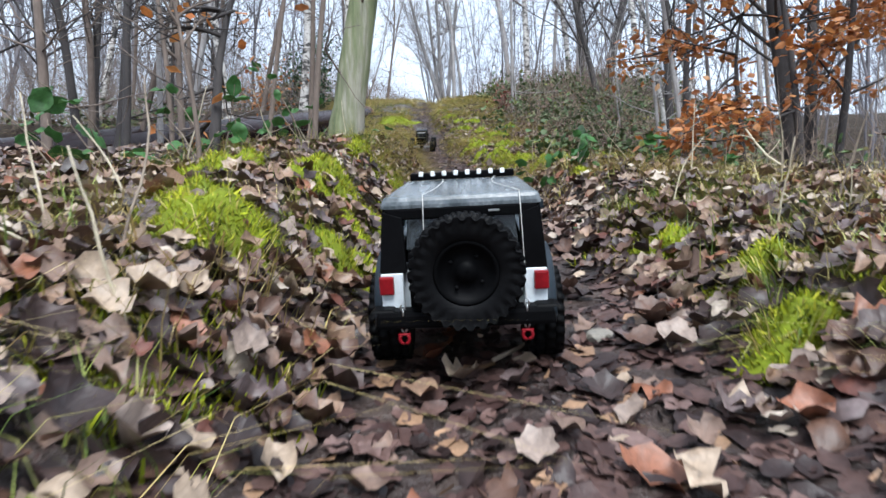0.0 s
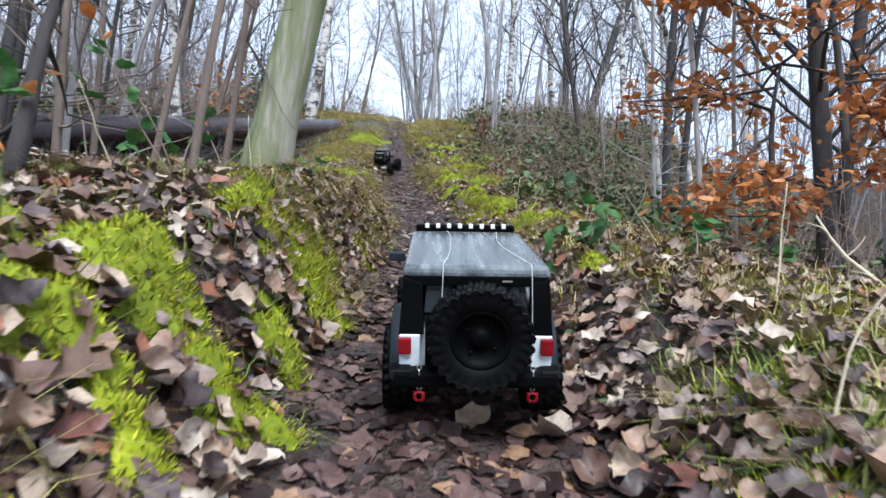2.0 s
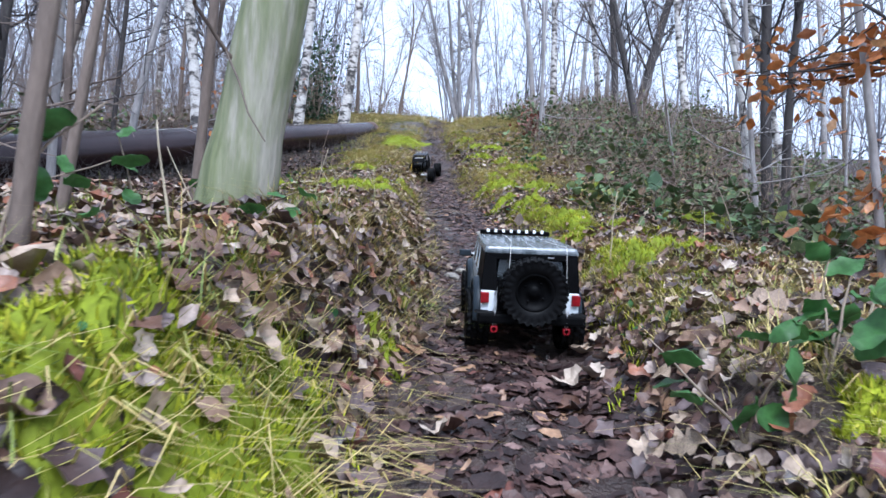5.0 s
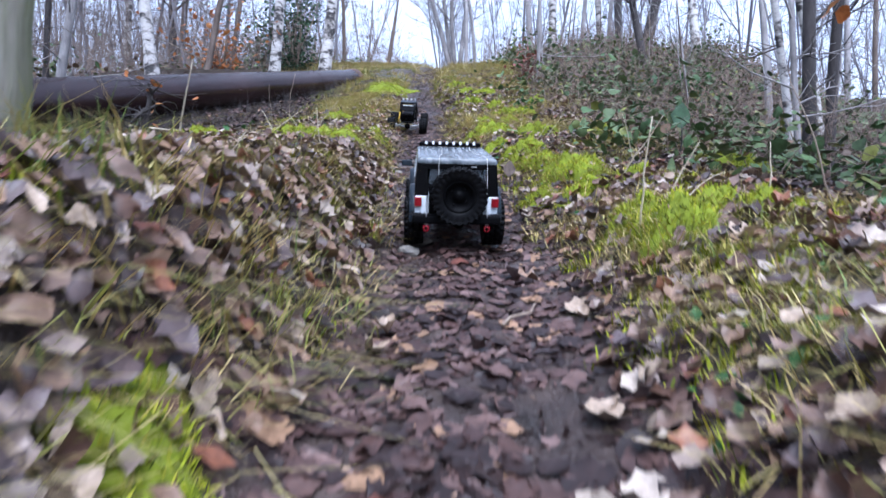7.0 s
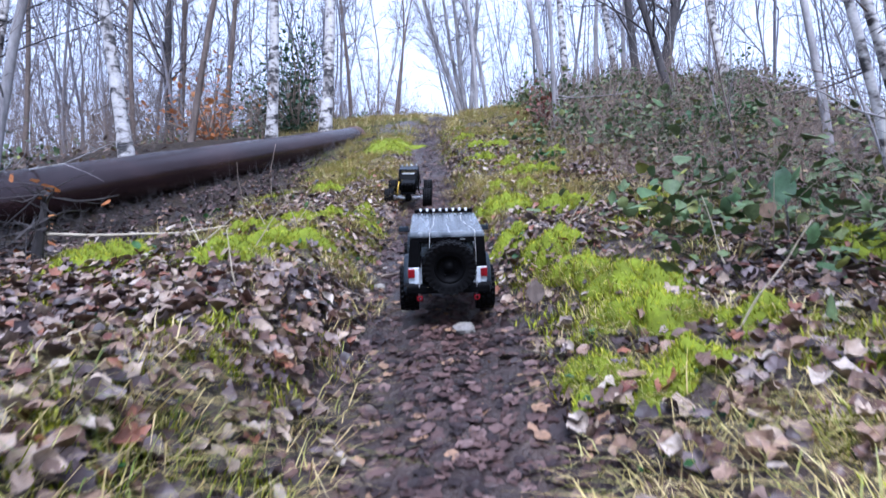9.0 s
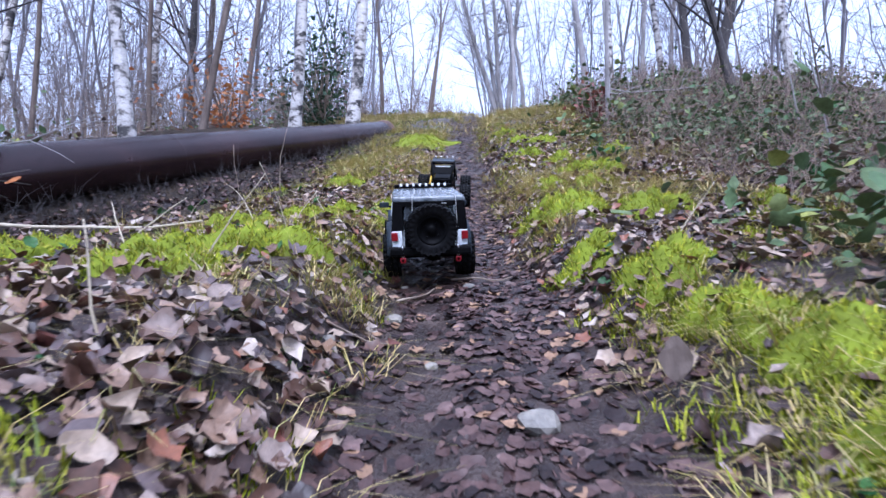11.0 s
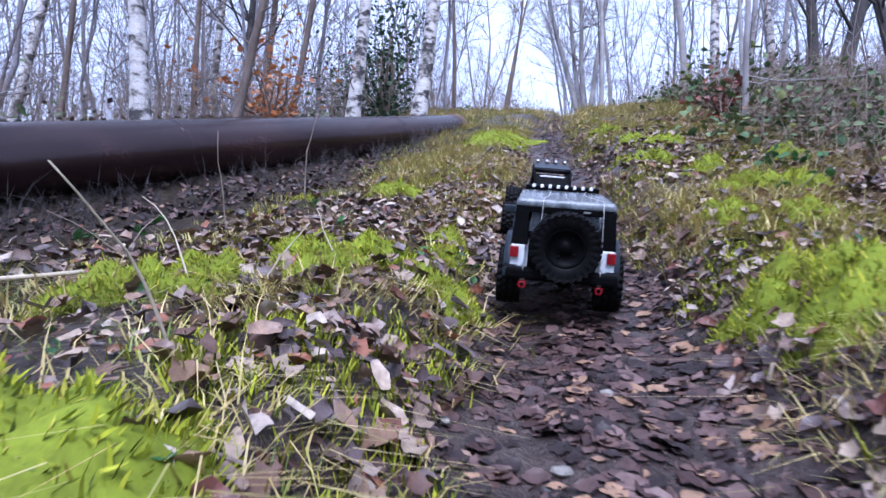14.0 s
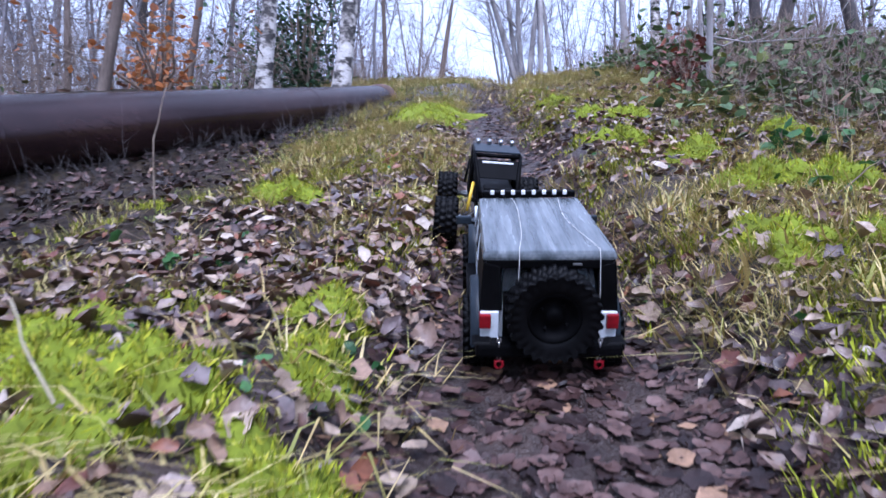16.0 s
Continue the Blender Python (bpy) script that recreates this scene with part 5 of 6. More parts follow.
# ---- twigs, dead stems and stones ----
def build_sticks():
    rng = np.random.default_rng(71)
    rows = ((0.55, 4.2, 0.2, 0.2), (-0.33, 1.15, 2.6, 0.3), (-0.24, 4.55, 0.5, 0.22), (0.33, 1.93, 2.0, 0.2), (0.62, 2.02, 0.3, 0.22), (-0.42, 3.3, -0.4, 0.35), (0.0, 5.1, 0.2, 0.16),
            (-0.15, 4.95, 1.1, 0.14), (0.25, 3.05, 1.0, 0.14), (0.2, 0.9, 0.9, 0.18), (-0.5, 2.2, -0.6, 0.3), (-1.0, 6.6, 0.4, 0.4), (0.15, 5.55, 1.2, 0.2), (-0.05, 3.8, 2.4, 0.12))
    for x, y, a, ln in rows:
        g = Geo()
        q = np.linspace(-0.5, 0.5, 7)
        px, py = x + np.cos(a) * q * ln + rng.normal(0, 0.004, 7), y + np.sin(a) * q * ln + rng.normal(0, 0.004, 7)
        tube(g, np.stack([px, py, ground_height(px, py) + 0.012], 1), np.linspace(0.0035, 0.002, 7) * rng.uniform(0.6, 1.1), 6)
        tagged(piece("stick", g, TWIG), "broken dead twig lying on the leaves", "stick", "sticks on the ground")
    stems = ((0.49, 3.22, 0.24, -0.05), (0.52, 3.27, 0.2, 0.3), (-0.30, 0.75, 0.30, 0.2), (-0.2, 0.62, 0.22, -0.2), (-0.42, 0.85, 0.26, -0.5), (0.55, 1.4, 0.24, 0.5), (0.68, 1.2, 0.2, 0.3), 
             (-1.25, 6.2, 0.34, 0.08), (-1.35, 6.9, 0.4, 0.05), (-0.75, 5.55, 0.2, 0.6), (0.45, 5.0, 0.16, 0.7),
             (1.55, 5.05, 0.45, 0.3), (1.75, 5.0, 0.5, -0.3), (0.9, 3.3, 0.3, -0.2), (1.1, 4.0, 0.35, 0.25))
    extra = [(float(interp(yy, CY, CX)) + sd * rng.uniform(0.40, 0.85), float(yy), rng.uniform(0.12, 0.32), sd * 0.2 + rng.normal(0, 0.4)) for yy, sd in zip(rng.uniform(0.4, 6.3, 32), rng.choice((-1, -1, 1), 32))]
    for x, y, h, lean in list(stems) + extra:
        g = Geo()
        p = bent((x, y, gz(x, y) - 0.02), (lean, rng.normal(0, 0.2), 1), h, 7, rng, 0.09, -0.04)
        tube(g, p, np.linspace(0.0035, 0.0012, 8) * (1.1 if h > 0.35 else 0.7), 6)
        tagged(piece("dry_weed", g, STEM if h < 0.3 else TWIG), "pale dry weed stalk standing among the leaves", "weed", "dry weeds on the banks")
    g = Geo()
    tube(g, bent((-1.72, 5.25, gz(-1.72, 5.25) + 0.09), (0.75, 0.3, -0.02), 0.75, 8, rng, 0.06), np.linspace(0.007, 0.004, 9), 7)
    tagged(piece("dead_branch", g, STEM), "pale bare branch lying below the pipe", "branch")
    g = Geo()
    limb = np.array([(1.34, 2.25, gz(1.34, 2.25)), (1.31, 2.29, gz(1.31, 2.29) + 0.03), (1.27, 2.36, gz(1.27, 2.36) + 0.08), (1.25, 2.40, gz(1.25, 2.4) + 0.13), (1.23, 2.43, gz(1.23, 2.43) + 0.19)])
    tube(g, limb, np.linspace(0.007, 0.003, 5), 8)
    for k in (1, 2, 3):
        tube(g, bent(limb[k], (0.6 * (-1) ** k, 0.2, 0.5), 0.08, 4, rng, 0.2), np.linspace(0.003, 0.001, 5), 5)
    tagged(piece("dead_branch", g, STEM), "pale bare branch propped on the leafy slope", "branch")
    for dx, dy, up, size, mat, label in ((1.03, 4.6, 0.14, 0.11, CONIFER, "withered grey-green dock leaf on a dark stem"), (0.31, 4.35, 0.05, 0.062, BARK_BROWN, "withered dark brown dock leaf beside the trail")):
        dock = new("dock_plant")
        dock.location = (dx, dy, gz(dx, dy))
        g = Geo()
        tube(g, bent((0, 0, -0.02), (0.05, 0, 1), up + 0.02, 6, rng, 0.05), np.linspace(0.004, 0.002, 7), 6)
        piece("stem", g, BARK_DARK, dock)
        g = Geo()
        v, f = leaf_form("birch", 0.3, 5, 9)
        g.add(np.stack([v[:, 1] * size, v[:, 2] * 0.5 * size - 0.005, (v[:, 0] + 0.35) * size + up], 1), f)
        piece("leaf", g, mat, dock, "broad withered leaf")
        tagged(dock, label, "weed")
    for k, (x, y, r) in enumerate(((0.13, 4.33, 0.032), (-0.17, 4.78, 0.022), (-0.05, 4.55, 0.014), (-0.03, 5.03, 0.016), (-0.2, 5.05, 0.012), (-0.3, 5.3, 0.01), (-0.1, 5.45, 0.011),
                                   (0.02, 3.5, 0.028), (0.05, 3.62, 0.02), (0.3, 0.95, 0.022), (-0.42, 6.9, 0.035), (-0.15, 5.25, 0.012), (-0.05, 5.2, 0.01), (-0.22, 4.5, 0.013))):
        bm = bmesh.new()
        bmesh.ops.create_icosphere(bm, subdivisions=2, radius=r)
        for v in bm.verts:
            v.co *= 1 + 0.28 * noise.noise(v.co * (1.4 / r) + Vector((k * 3, 0, 0)))
            v.co.z *= 0.55
        bm.transform(Matrix.Translation((x, y, gz(x, y) + r * 0.2)))
        tagged(part("stone", bm, STONE), "pale rounded stone half sunk in the mud", "stone", "stones on the trail")


build_sticks()


# ---- the two model cars ----
def lugged_tyre(r, w, lugs):
    """A tyre about the x axis: four staggered rows of tread blocks, the outer ones wrapping onto the sidewalls."""
    segs = lugs * 4
    k = np.arange(segs)
    flat = np.ones(segs)
    lanes = [(k + o) % 4 < 2 for o in (0, 2, 3, 1)]

    def wall(side, on):
        return [(side * 0.40 * flat, 0.56 * flat), (side * 0.475 * flat, 0.63 * flat), (side * 0.49 * flat, 0.73 * flat), (side * np.where(on, 0.53, 0.49), 0.82 * flat),
                (side * np.where(on, 0.535, 0.48), np.where(on, 0.955, 0.905))]

    rows = wall(-1, lanes[0])
    for lane, (x0, x1) in enumerate(((-0.53, -0.30), (-0.27, -0.03), (0.03, 0.27), (0.30, 0.53))):
        low = 0.905 if lane in (0, 3) else 0.915
        high = np.where(lanes[lane], 0.985 if lane in (0, 3) else 1.0, low)
        if lane:
            rows.append(((x0 - 0.012) * flat, low * flat))
        rows += [(x0 * flat, high), (x1 * flat, high)]
        if lane < 3:
            rows.append(((x1 + 0.012) * flat, low * flat))
    rows += wall(1, lanes[3])[::-1]
    t = k * 2 * np.pi / segs
    v = np.concatenate([np.stack([x * w, r * q * np.cos(t), r * q * np.sin(t)], 1) for x, q in rows])
    i = np.arange(len(rows) * segs).reshape(len(rows), segs)
    j = np.roll(i, -1, axis=1)
    return Geo().add(v, np.stack([i[:-1], j[:-1], j[1:], i[1:]], -1).reshape(-1, 4))


def make_wheel(name, r, w, lugs, side, parent, at):
    wheel = new(name)
    wheel.parent, wheel.location = parent, at
    piece("tyre", lugged_tyre(r, w, lugs), RUBBER, wheel)
    rim = piece("rim", turned([(side * w * 0.42, r * 0.58), (side * w * 0.46, r * 0.52), (side * w * 0.30, r * 0.46), (side * w * 0.22, r * 0.2), (side * w * 0.36, r * 0.16), (side * w * 0.36, 0.001)], 24), BLACK, wheel)
    for k in range(6):
        a = k * math.pi / 3
        piece("bolt", rod((side * w * 0.2, r * 0.34 * math.cos(a), r * 0.34 * math.sin(a)), (side * w * 0.31, r * 0.34 * math.cos(a), r * 0.34 * math.sin(a)), r * 0.035, 6), CHROME, rim)
    return wheel


def prism(outline, x0, x1, bevel=0.002, inset=0.0):
    """A side outline of (y, z) points drawn out from x0 to x1."""
    bm = bmesh.new()
    a = [bm.verts.new((x0, y, z)) for y, z in outline]
    b = [bm.verts.new((x1, y, z)) for y, z in outline]
    bm.faces.new(a)
    bm.faces.new(b[::-1])
    n = len(outline)
    for i in range(n):
        bm.faces.new((a[i], b[i], b[(i + 1) % n], a[(i + 1) % n]))
    bmesh.ops.recalc_face_normals(bm, faces=bm.faces[:])
    if bevel:
        bmesh.ops.bevel(bm, geom=bm.edges[:], offset=bevel, segments=2, affect="EDGES", profile=0.6)
    return bm


def panel(quad, thick, bevel=0.0008):
    """A flat plate on four corners, thickened along its normal."""
    c = [Vector(p) for p in quad]
    n = (c[1] - c[0]).cross(c[3] - c[0]).normalized() * thick
    bm = bmesh.new()
    a = [bm.verts.new(p) for p in c]
    b = [bm.verts.new(p + n) for p in c]
    bm.faces.new(a[::-1])
    bm.faces.new(b)
    for i in range(4):
        bm.faces.new((a[i], a[(i + 1) % 4], b[(i + 1) % 4], b[i]))
    bmesh.ops.recalc_face_normals(bm, faces=bm.faces[:])
    if bevel:
        bmesh.ops.bevel(bm, geom=bm.edges[:], offset=bevel, segments=1, affect="EDGES")
    return bm


WHEEL_R, AXLE_Y = 0.0585, 0.157


def make_jeep():
    top = new("model_jeep")
    R, zt = 0.092, 0.195
    # lower body in white, with wheel arches cut by its outline
    arch = [(-AXLE_Y + 0.068 * math.cos(t), 0.062 + 0.066 * math.sin(t)) for t in np.linspace(math.pi * 0.98, 0.02, 9)]
    arch2 = [(AXLE_Y + 0.068 * math.cos(t), 0.062 + 0.066 * math.sin(t)) for t in np.linspace(math.pi * 0.98, 0.02, 9)]
    body = part("body", prism([(-0.234, 0.075)] + arch + arch2 + [(0.238, 0.08), (0.238, 0.142), (0.09, 0.150), (0.06, 0.138), (-0.234, 0.122)], -0.090, 0.090, 0.003), WHITE, top, "white painted lower body")
    part("bonnet", box(-0.072, 0.072, 0.088, 0.24, 0.147, 0.158, 0.004, (0.92, 0.97)), WHITE, top)
    part("grille", box(-0.07, 0.07, 0.238, 0.246, 0.095, 0.148, 0.002), BLACK, top)
    for s in (-1, 1):
        part("headlight", box(s * 0.052 - 0.013, s * 0.052 + 0.013, 0.245, 0.25, 0.115, 0.141, 0.004), LAMP_WHITE, top)
    # hard top: sides lean in towards the roof
    lx, ux = 0.0915, 0.086
    for s in (-1, 1):
        part("rear_quarter", panel([(s * lx, -0.237, 0.119), (s * lx, -0.10, 0.125), (s * ux, -0.105, zt), (s * ux, -0.230, zt)], -s * 0.006), BLACK, top, "black hard top side")
        part("side_window", panel([(s * lx, -0.096, 0.140), (s * lx, 0.075, 0.144), (s * ux, 0.045, zt - 0.004), (s * ux, -0.10, zt - 0.004)], -s * 0.004), GLASS, top)
        for y0, y1 in ((-0.100, -0.103), (-0.012, -0.018), (0.082, 0.05)):
            part("pillar", panel([(s * (lx + 0.001), y0 - 0.005, 0.144), (s * (lx + 0.001), y0 + 0.005, 0.144), (s * (ux + 0.001), y1 + 0.004, zt), (s * (ux + 0.001), y1 - 0.004, zt)], -s * 0.007), WHITE, top)
        # corner panels beside the tailgate
        part("rear_corner", panel([(s * 0.0905, -0.240, 0.076), (s * 0.066, -0.240, 0.076), (s * 0.066, -0.240, 0.120), (s * 0.0905, -0.240, 0.120)], s * -0.008), WHITE, top, "white rear corner panel")
        part("tail_light", box(s * 0.084 - 0.0078, s * 0.084 + 0.0078, -0.254, -0.236, 0.0965, 0.1175, 0.002), LENS_RED, top, "red tail light lens")
        part("rear_pillar", panel([(s * lx, -0.2375, 0.119), (s * (lx - 0.030), -0.2375, 0.119), (s * (ux - 0.022), -0.2305, zt - 0.012), (s * ux, -0.2305, zt - 0.004)], s * -0.007), BLACK, top, "wide black rear corner of the hard top")
        g = Geo()
        tube(g, [(s * 0.066, -0.20, 0.10), (s * 0.064, -0.19, 0.150), (s * 0.055, -0.15, 0.190)], (0.0035, 0.0035, 0.0035), 8)
        piece("roll_bar", g, BLACK, top, soft=True)
        part("mirror", box(s * 0.112 - 0.014, s * 0.112 + 0.014, 0.072, 0.082, 0.150, 0.166, 0.003), FLARE, top)
        g = Geo()
        tube(g, [(s * 0.088, 0.08, 0.148), (s * 0.104, 0.078, 0.156)], (0.003, 0.003), 6)
        piece("mirror_arm", g, BLACK, top)
        # wheel arch flares
        for yc in (-AXLE_Y, AXLE_Y):
            g = Geo()
            t = np.linspace(math.pi * 1.02, -0.02 * math.pi, 12)
            o, i = 0.078, 0.066
            vs, fs = [], []
            for a in t:
                cz, cy = math.sin(a), math.cos(a)
                for xx, rr in ((0.086, i), (0.086, o), (0.108, o - 0.003), (0.110, o - 0.010), (0.110, i)):
                    vs.append((s * xx, yc + rr * cy, 0.060 + rr * cz * 0.98))
            for k in range(11):
                for j in range(5):
                    a0, a1 = k * 5 + j, k * 5 + (j + 1) % 5
                    fs.append((a0, a1, a1 + 5, a0 + 5))
            piece("wheel_flare", g.add(vs, fs), FLARE, top, "grey-blue plastic wheel arch flare", soft=False)
        part("side_step", box(s * 0.098 - 0.01, s * 0.098 + 0.01, -0.085, 0.085, 0.058, 0.068, 0.003), BLACK, top)
        # bumper end, chain and shackle
        g = Geo()
        for k in range(5):
            z = 0.086 - k * 0.0065
            c = [(s * 0.066 + 0.0025 * math.cos(a) * (k % 2 == 0), -0.268 + 0.0025 * math.cos(a) * (k % 2), z + 0.0042 * math.sin(a)) for a in np.linspace(0, 2 * math.pi, 9)]
            tube(g, c, np.full(9, 0.0011), 5, cap=False)
        piece("chain", g, CHROME, top, "short steel chain")
        g = Geo()
        tube(g, [(s * 0.066 + 0.0052 * math.cos(a), -0.270, 0.049 + 0.006 * math.sin(a)) for a in np.linspace(-4.0, 0.9, 12)], np.full(12, 0.0019), 8)
        tube(g, [(s * 0.066 - 0.0065, -0.270, 0.054), (s * 0.066 + 0.0065, -0.270, 0.054)], (0.0016, 0.0016), 8)
        piece("shackle", g, RED_METAL, top, "red tow shackle", soft=True)
    # roof with its ribs
    part("roof", box(-0.089, 0.089, -0.238, 0.058, zt - 0.002, zt + 0.012, 0.005, (0.955, 0.975)), ROOF, top, "wet dark grey roof panel, sky reflections streaked into its colour, long ribs")
    for x in (-0.055, -0.033, -0.011, 0.011, 0.033, 0.055):
        part("roof_rib", box(x - 0.0022, x + 0.0022, -0.21, 0.035, zt + 0.0112, zt + 0.0126, 0.0006), ROOF, top)
    part("rear_header", box(-0.0825, 0.0825, -0.237, -0.226, zt - 0.014, zt - 0.001, 0.002), BLACK, top)
    part("header_badge", box(0.03, 0.042, -0.2385, -0.2365, zt - 0.0085, zt - 0.006, 0.0005), CHROME, top)
    part("rear_window", panel([(-0.062, -0.233, 0.145), (0.062, -0.233, 0.145), (0.059, -0.228, zt - 0.014), (-0.059, -0.228, zt - 0.014)], 0.002), GLASS, top)
    part("windscreen", panel([(-0.080, 0.098, 0.150), (0.080, 0.098, 0.150), (0.076, 0.056, zt), (-0.076, 0.056, zt)], 0.003), GLASS, top)
    part("seat_row", box(-0.07, 0.07, -0.06, -0.02, 0.12, 0.182, 0.006), BLACK, top)
    # lamp bar on the roof's front edge
    bar = part("light_bar", box(-0.080, 0.080, 0.052, 0.066, zt + 0.012, zt + 0.024, 0.003), BLACK, top, "black roof lamp bar")
    for k in range(8):
        x = -0.066 + k * 0.0188
        part("spot_lamp", box(x - 0.0036, x + 0.0036, 0.0495, 0.055, zt + 0.0185, zt + 0.0265, 0.0014), LAMP_WHITE, bar, "small white spot lamp")
    # tailgate and spare wheel
    part("tailgate", box(-0.060, 0.060, -0.2415, -0.228, 0.076, 0.143, 0.002), BLACK, top)
    spare = new("spare_wheel")
    spare.parent = top
    spare.location = (0.004, -0.262, 0.124)
    spare.rotation_euler = (0, 0, radians(90))
    spare.scale = (1, 1.04, 1.04)
    piece("tyre", lugged_tyre(0.0635, 0.044, 27), RUBBER, spare, "spare tyre with blocky mud tread")
    srim = piece("rim", turned([(-0.016, 0.036), (-0.019, 0.033), (-0.010, 0.030), (-0.006, 0.012), (-0.012, 0.010), (-0.012, 0.001)], 24), BLACK, spare)
    for k in range(4):
        a = k * math.pi / 2 + 0.6
        piece("bolt", rod((-0.007, 0.020 * math.cos(a), 0.020 * math.sin(a)), (-0.0125, 0.020 * math.cos(a), 0.020 * math.sin(a)), 0.0022, 6), BLACK, srim)
    part("spare_bracket", box(-0.012, 0.012, -0.252, -0.236, 0.112, 0.136, 0.002), BLACK, top)
    # bumpers and chassis
    part("rear_bumper", box(-0.098, 0.098, -0.272, -0.240, 0.060, 0.080, 0.005, (0.97, 0.9)), BLACK, top)
    for s in (-1, 1):
        part("bumper_tip", box(s * 0.088 - 0.014, s * 0.088 + 0.014, -0.268, -0.240, 0.079, 0.082, 0.001, (0.7, 0.8)), BLACK, top)
    part("front_bumper", box(-0.085, 0.085, 0.246, 0.274, 0.062, 0.084, 0.005), BLACK, top)
    part("chassis", box(-0.035, 0.035, -0.225, 0.235, 0.058, 0.082, 0.004), BLACK, top)
    for yc in (-AXLE_Y, AXLE_Y):
        piece("axle", rod((-0.09, yc, WHEEL_R), (0.09, yc, WHEEL_R), 0.009, 10), BLACK, top, soft=True)
        bm = bmesh.new()
        bmesh.ops.create_icosphere(bm, subdivisions=2, radius=0.02)
        bm.transform(pose(0.012, yc, WHEEL_R))
        part("differential", bm, BLACK, top, soft=True)
    # the string tied over the roof
    g = Geo()
    for xs, sag in ((-0.040, 0.014), (0.064, -0.022)):
        q = np.linspace(0, 1, 14)
        ys = -0.236 + 0.28 * q
        tube(g, np.stack([xs + sag * np.sin(q * 2.4) + 0.001 * np.sin(q * 9), ys, zt + 0.0145 + 0 * q], 1), np.full(14, 0.0004), 5, cap=False)
        tube(g, np.array([(xs, -0.236, zt + 0.0145), (xs, -0.243, zt + 0.004), (xs * 1.03, -0.246, 0.150), (xs * 1.06, -0.248, 0.085)]), np.full(4, 0.0004), 5, cap=False)
    piece("string", g, STRING, top, "thin white string over the roof")
    for ob in top.children:
        if ob.name.split(".")[0] not in ("axle", "differential"):
            ob.location.z += 0.015
            if ob.name.split(".")[0] not in ("wheel_flare", "spare_wheel"):
                ob.data.transform(Matrix.Diagonal((1.06, 1, 1, 1)))
    wheels = [make_wheel("wheel", WHEEL_R, 0.044, 24, s, top, (s * 0.0975, y, WHEEL_R)) for s in (-1, 1) for y in (-AXLE_Y, AXLE_Y)]
    return tagged(top, "white and black model off-road jeep with muddy tyres", "model car"), wheels


BUGGY_R = 0.063


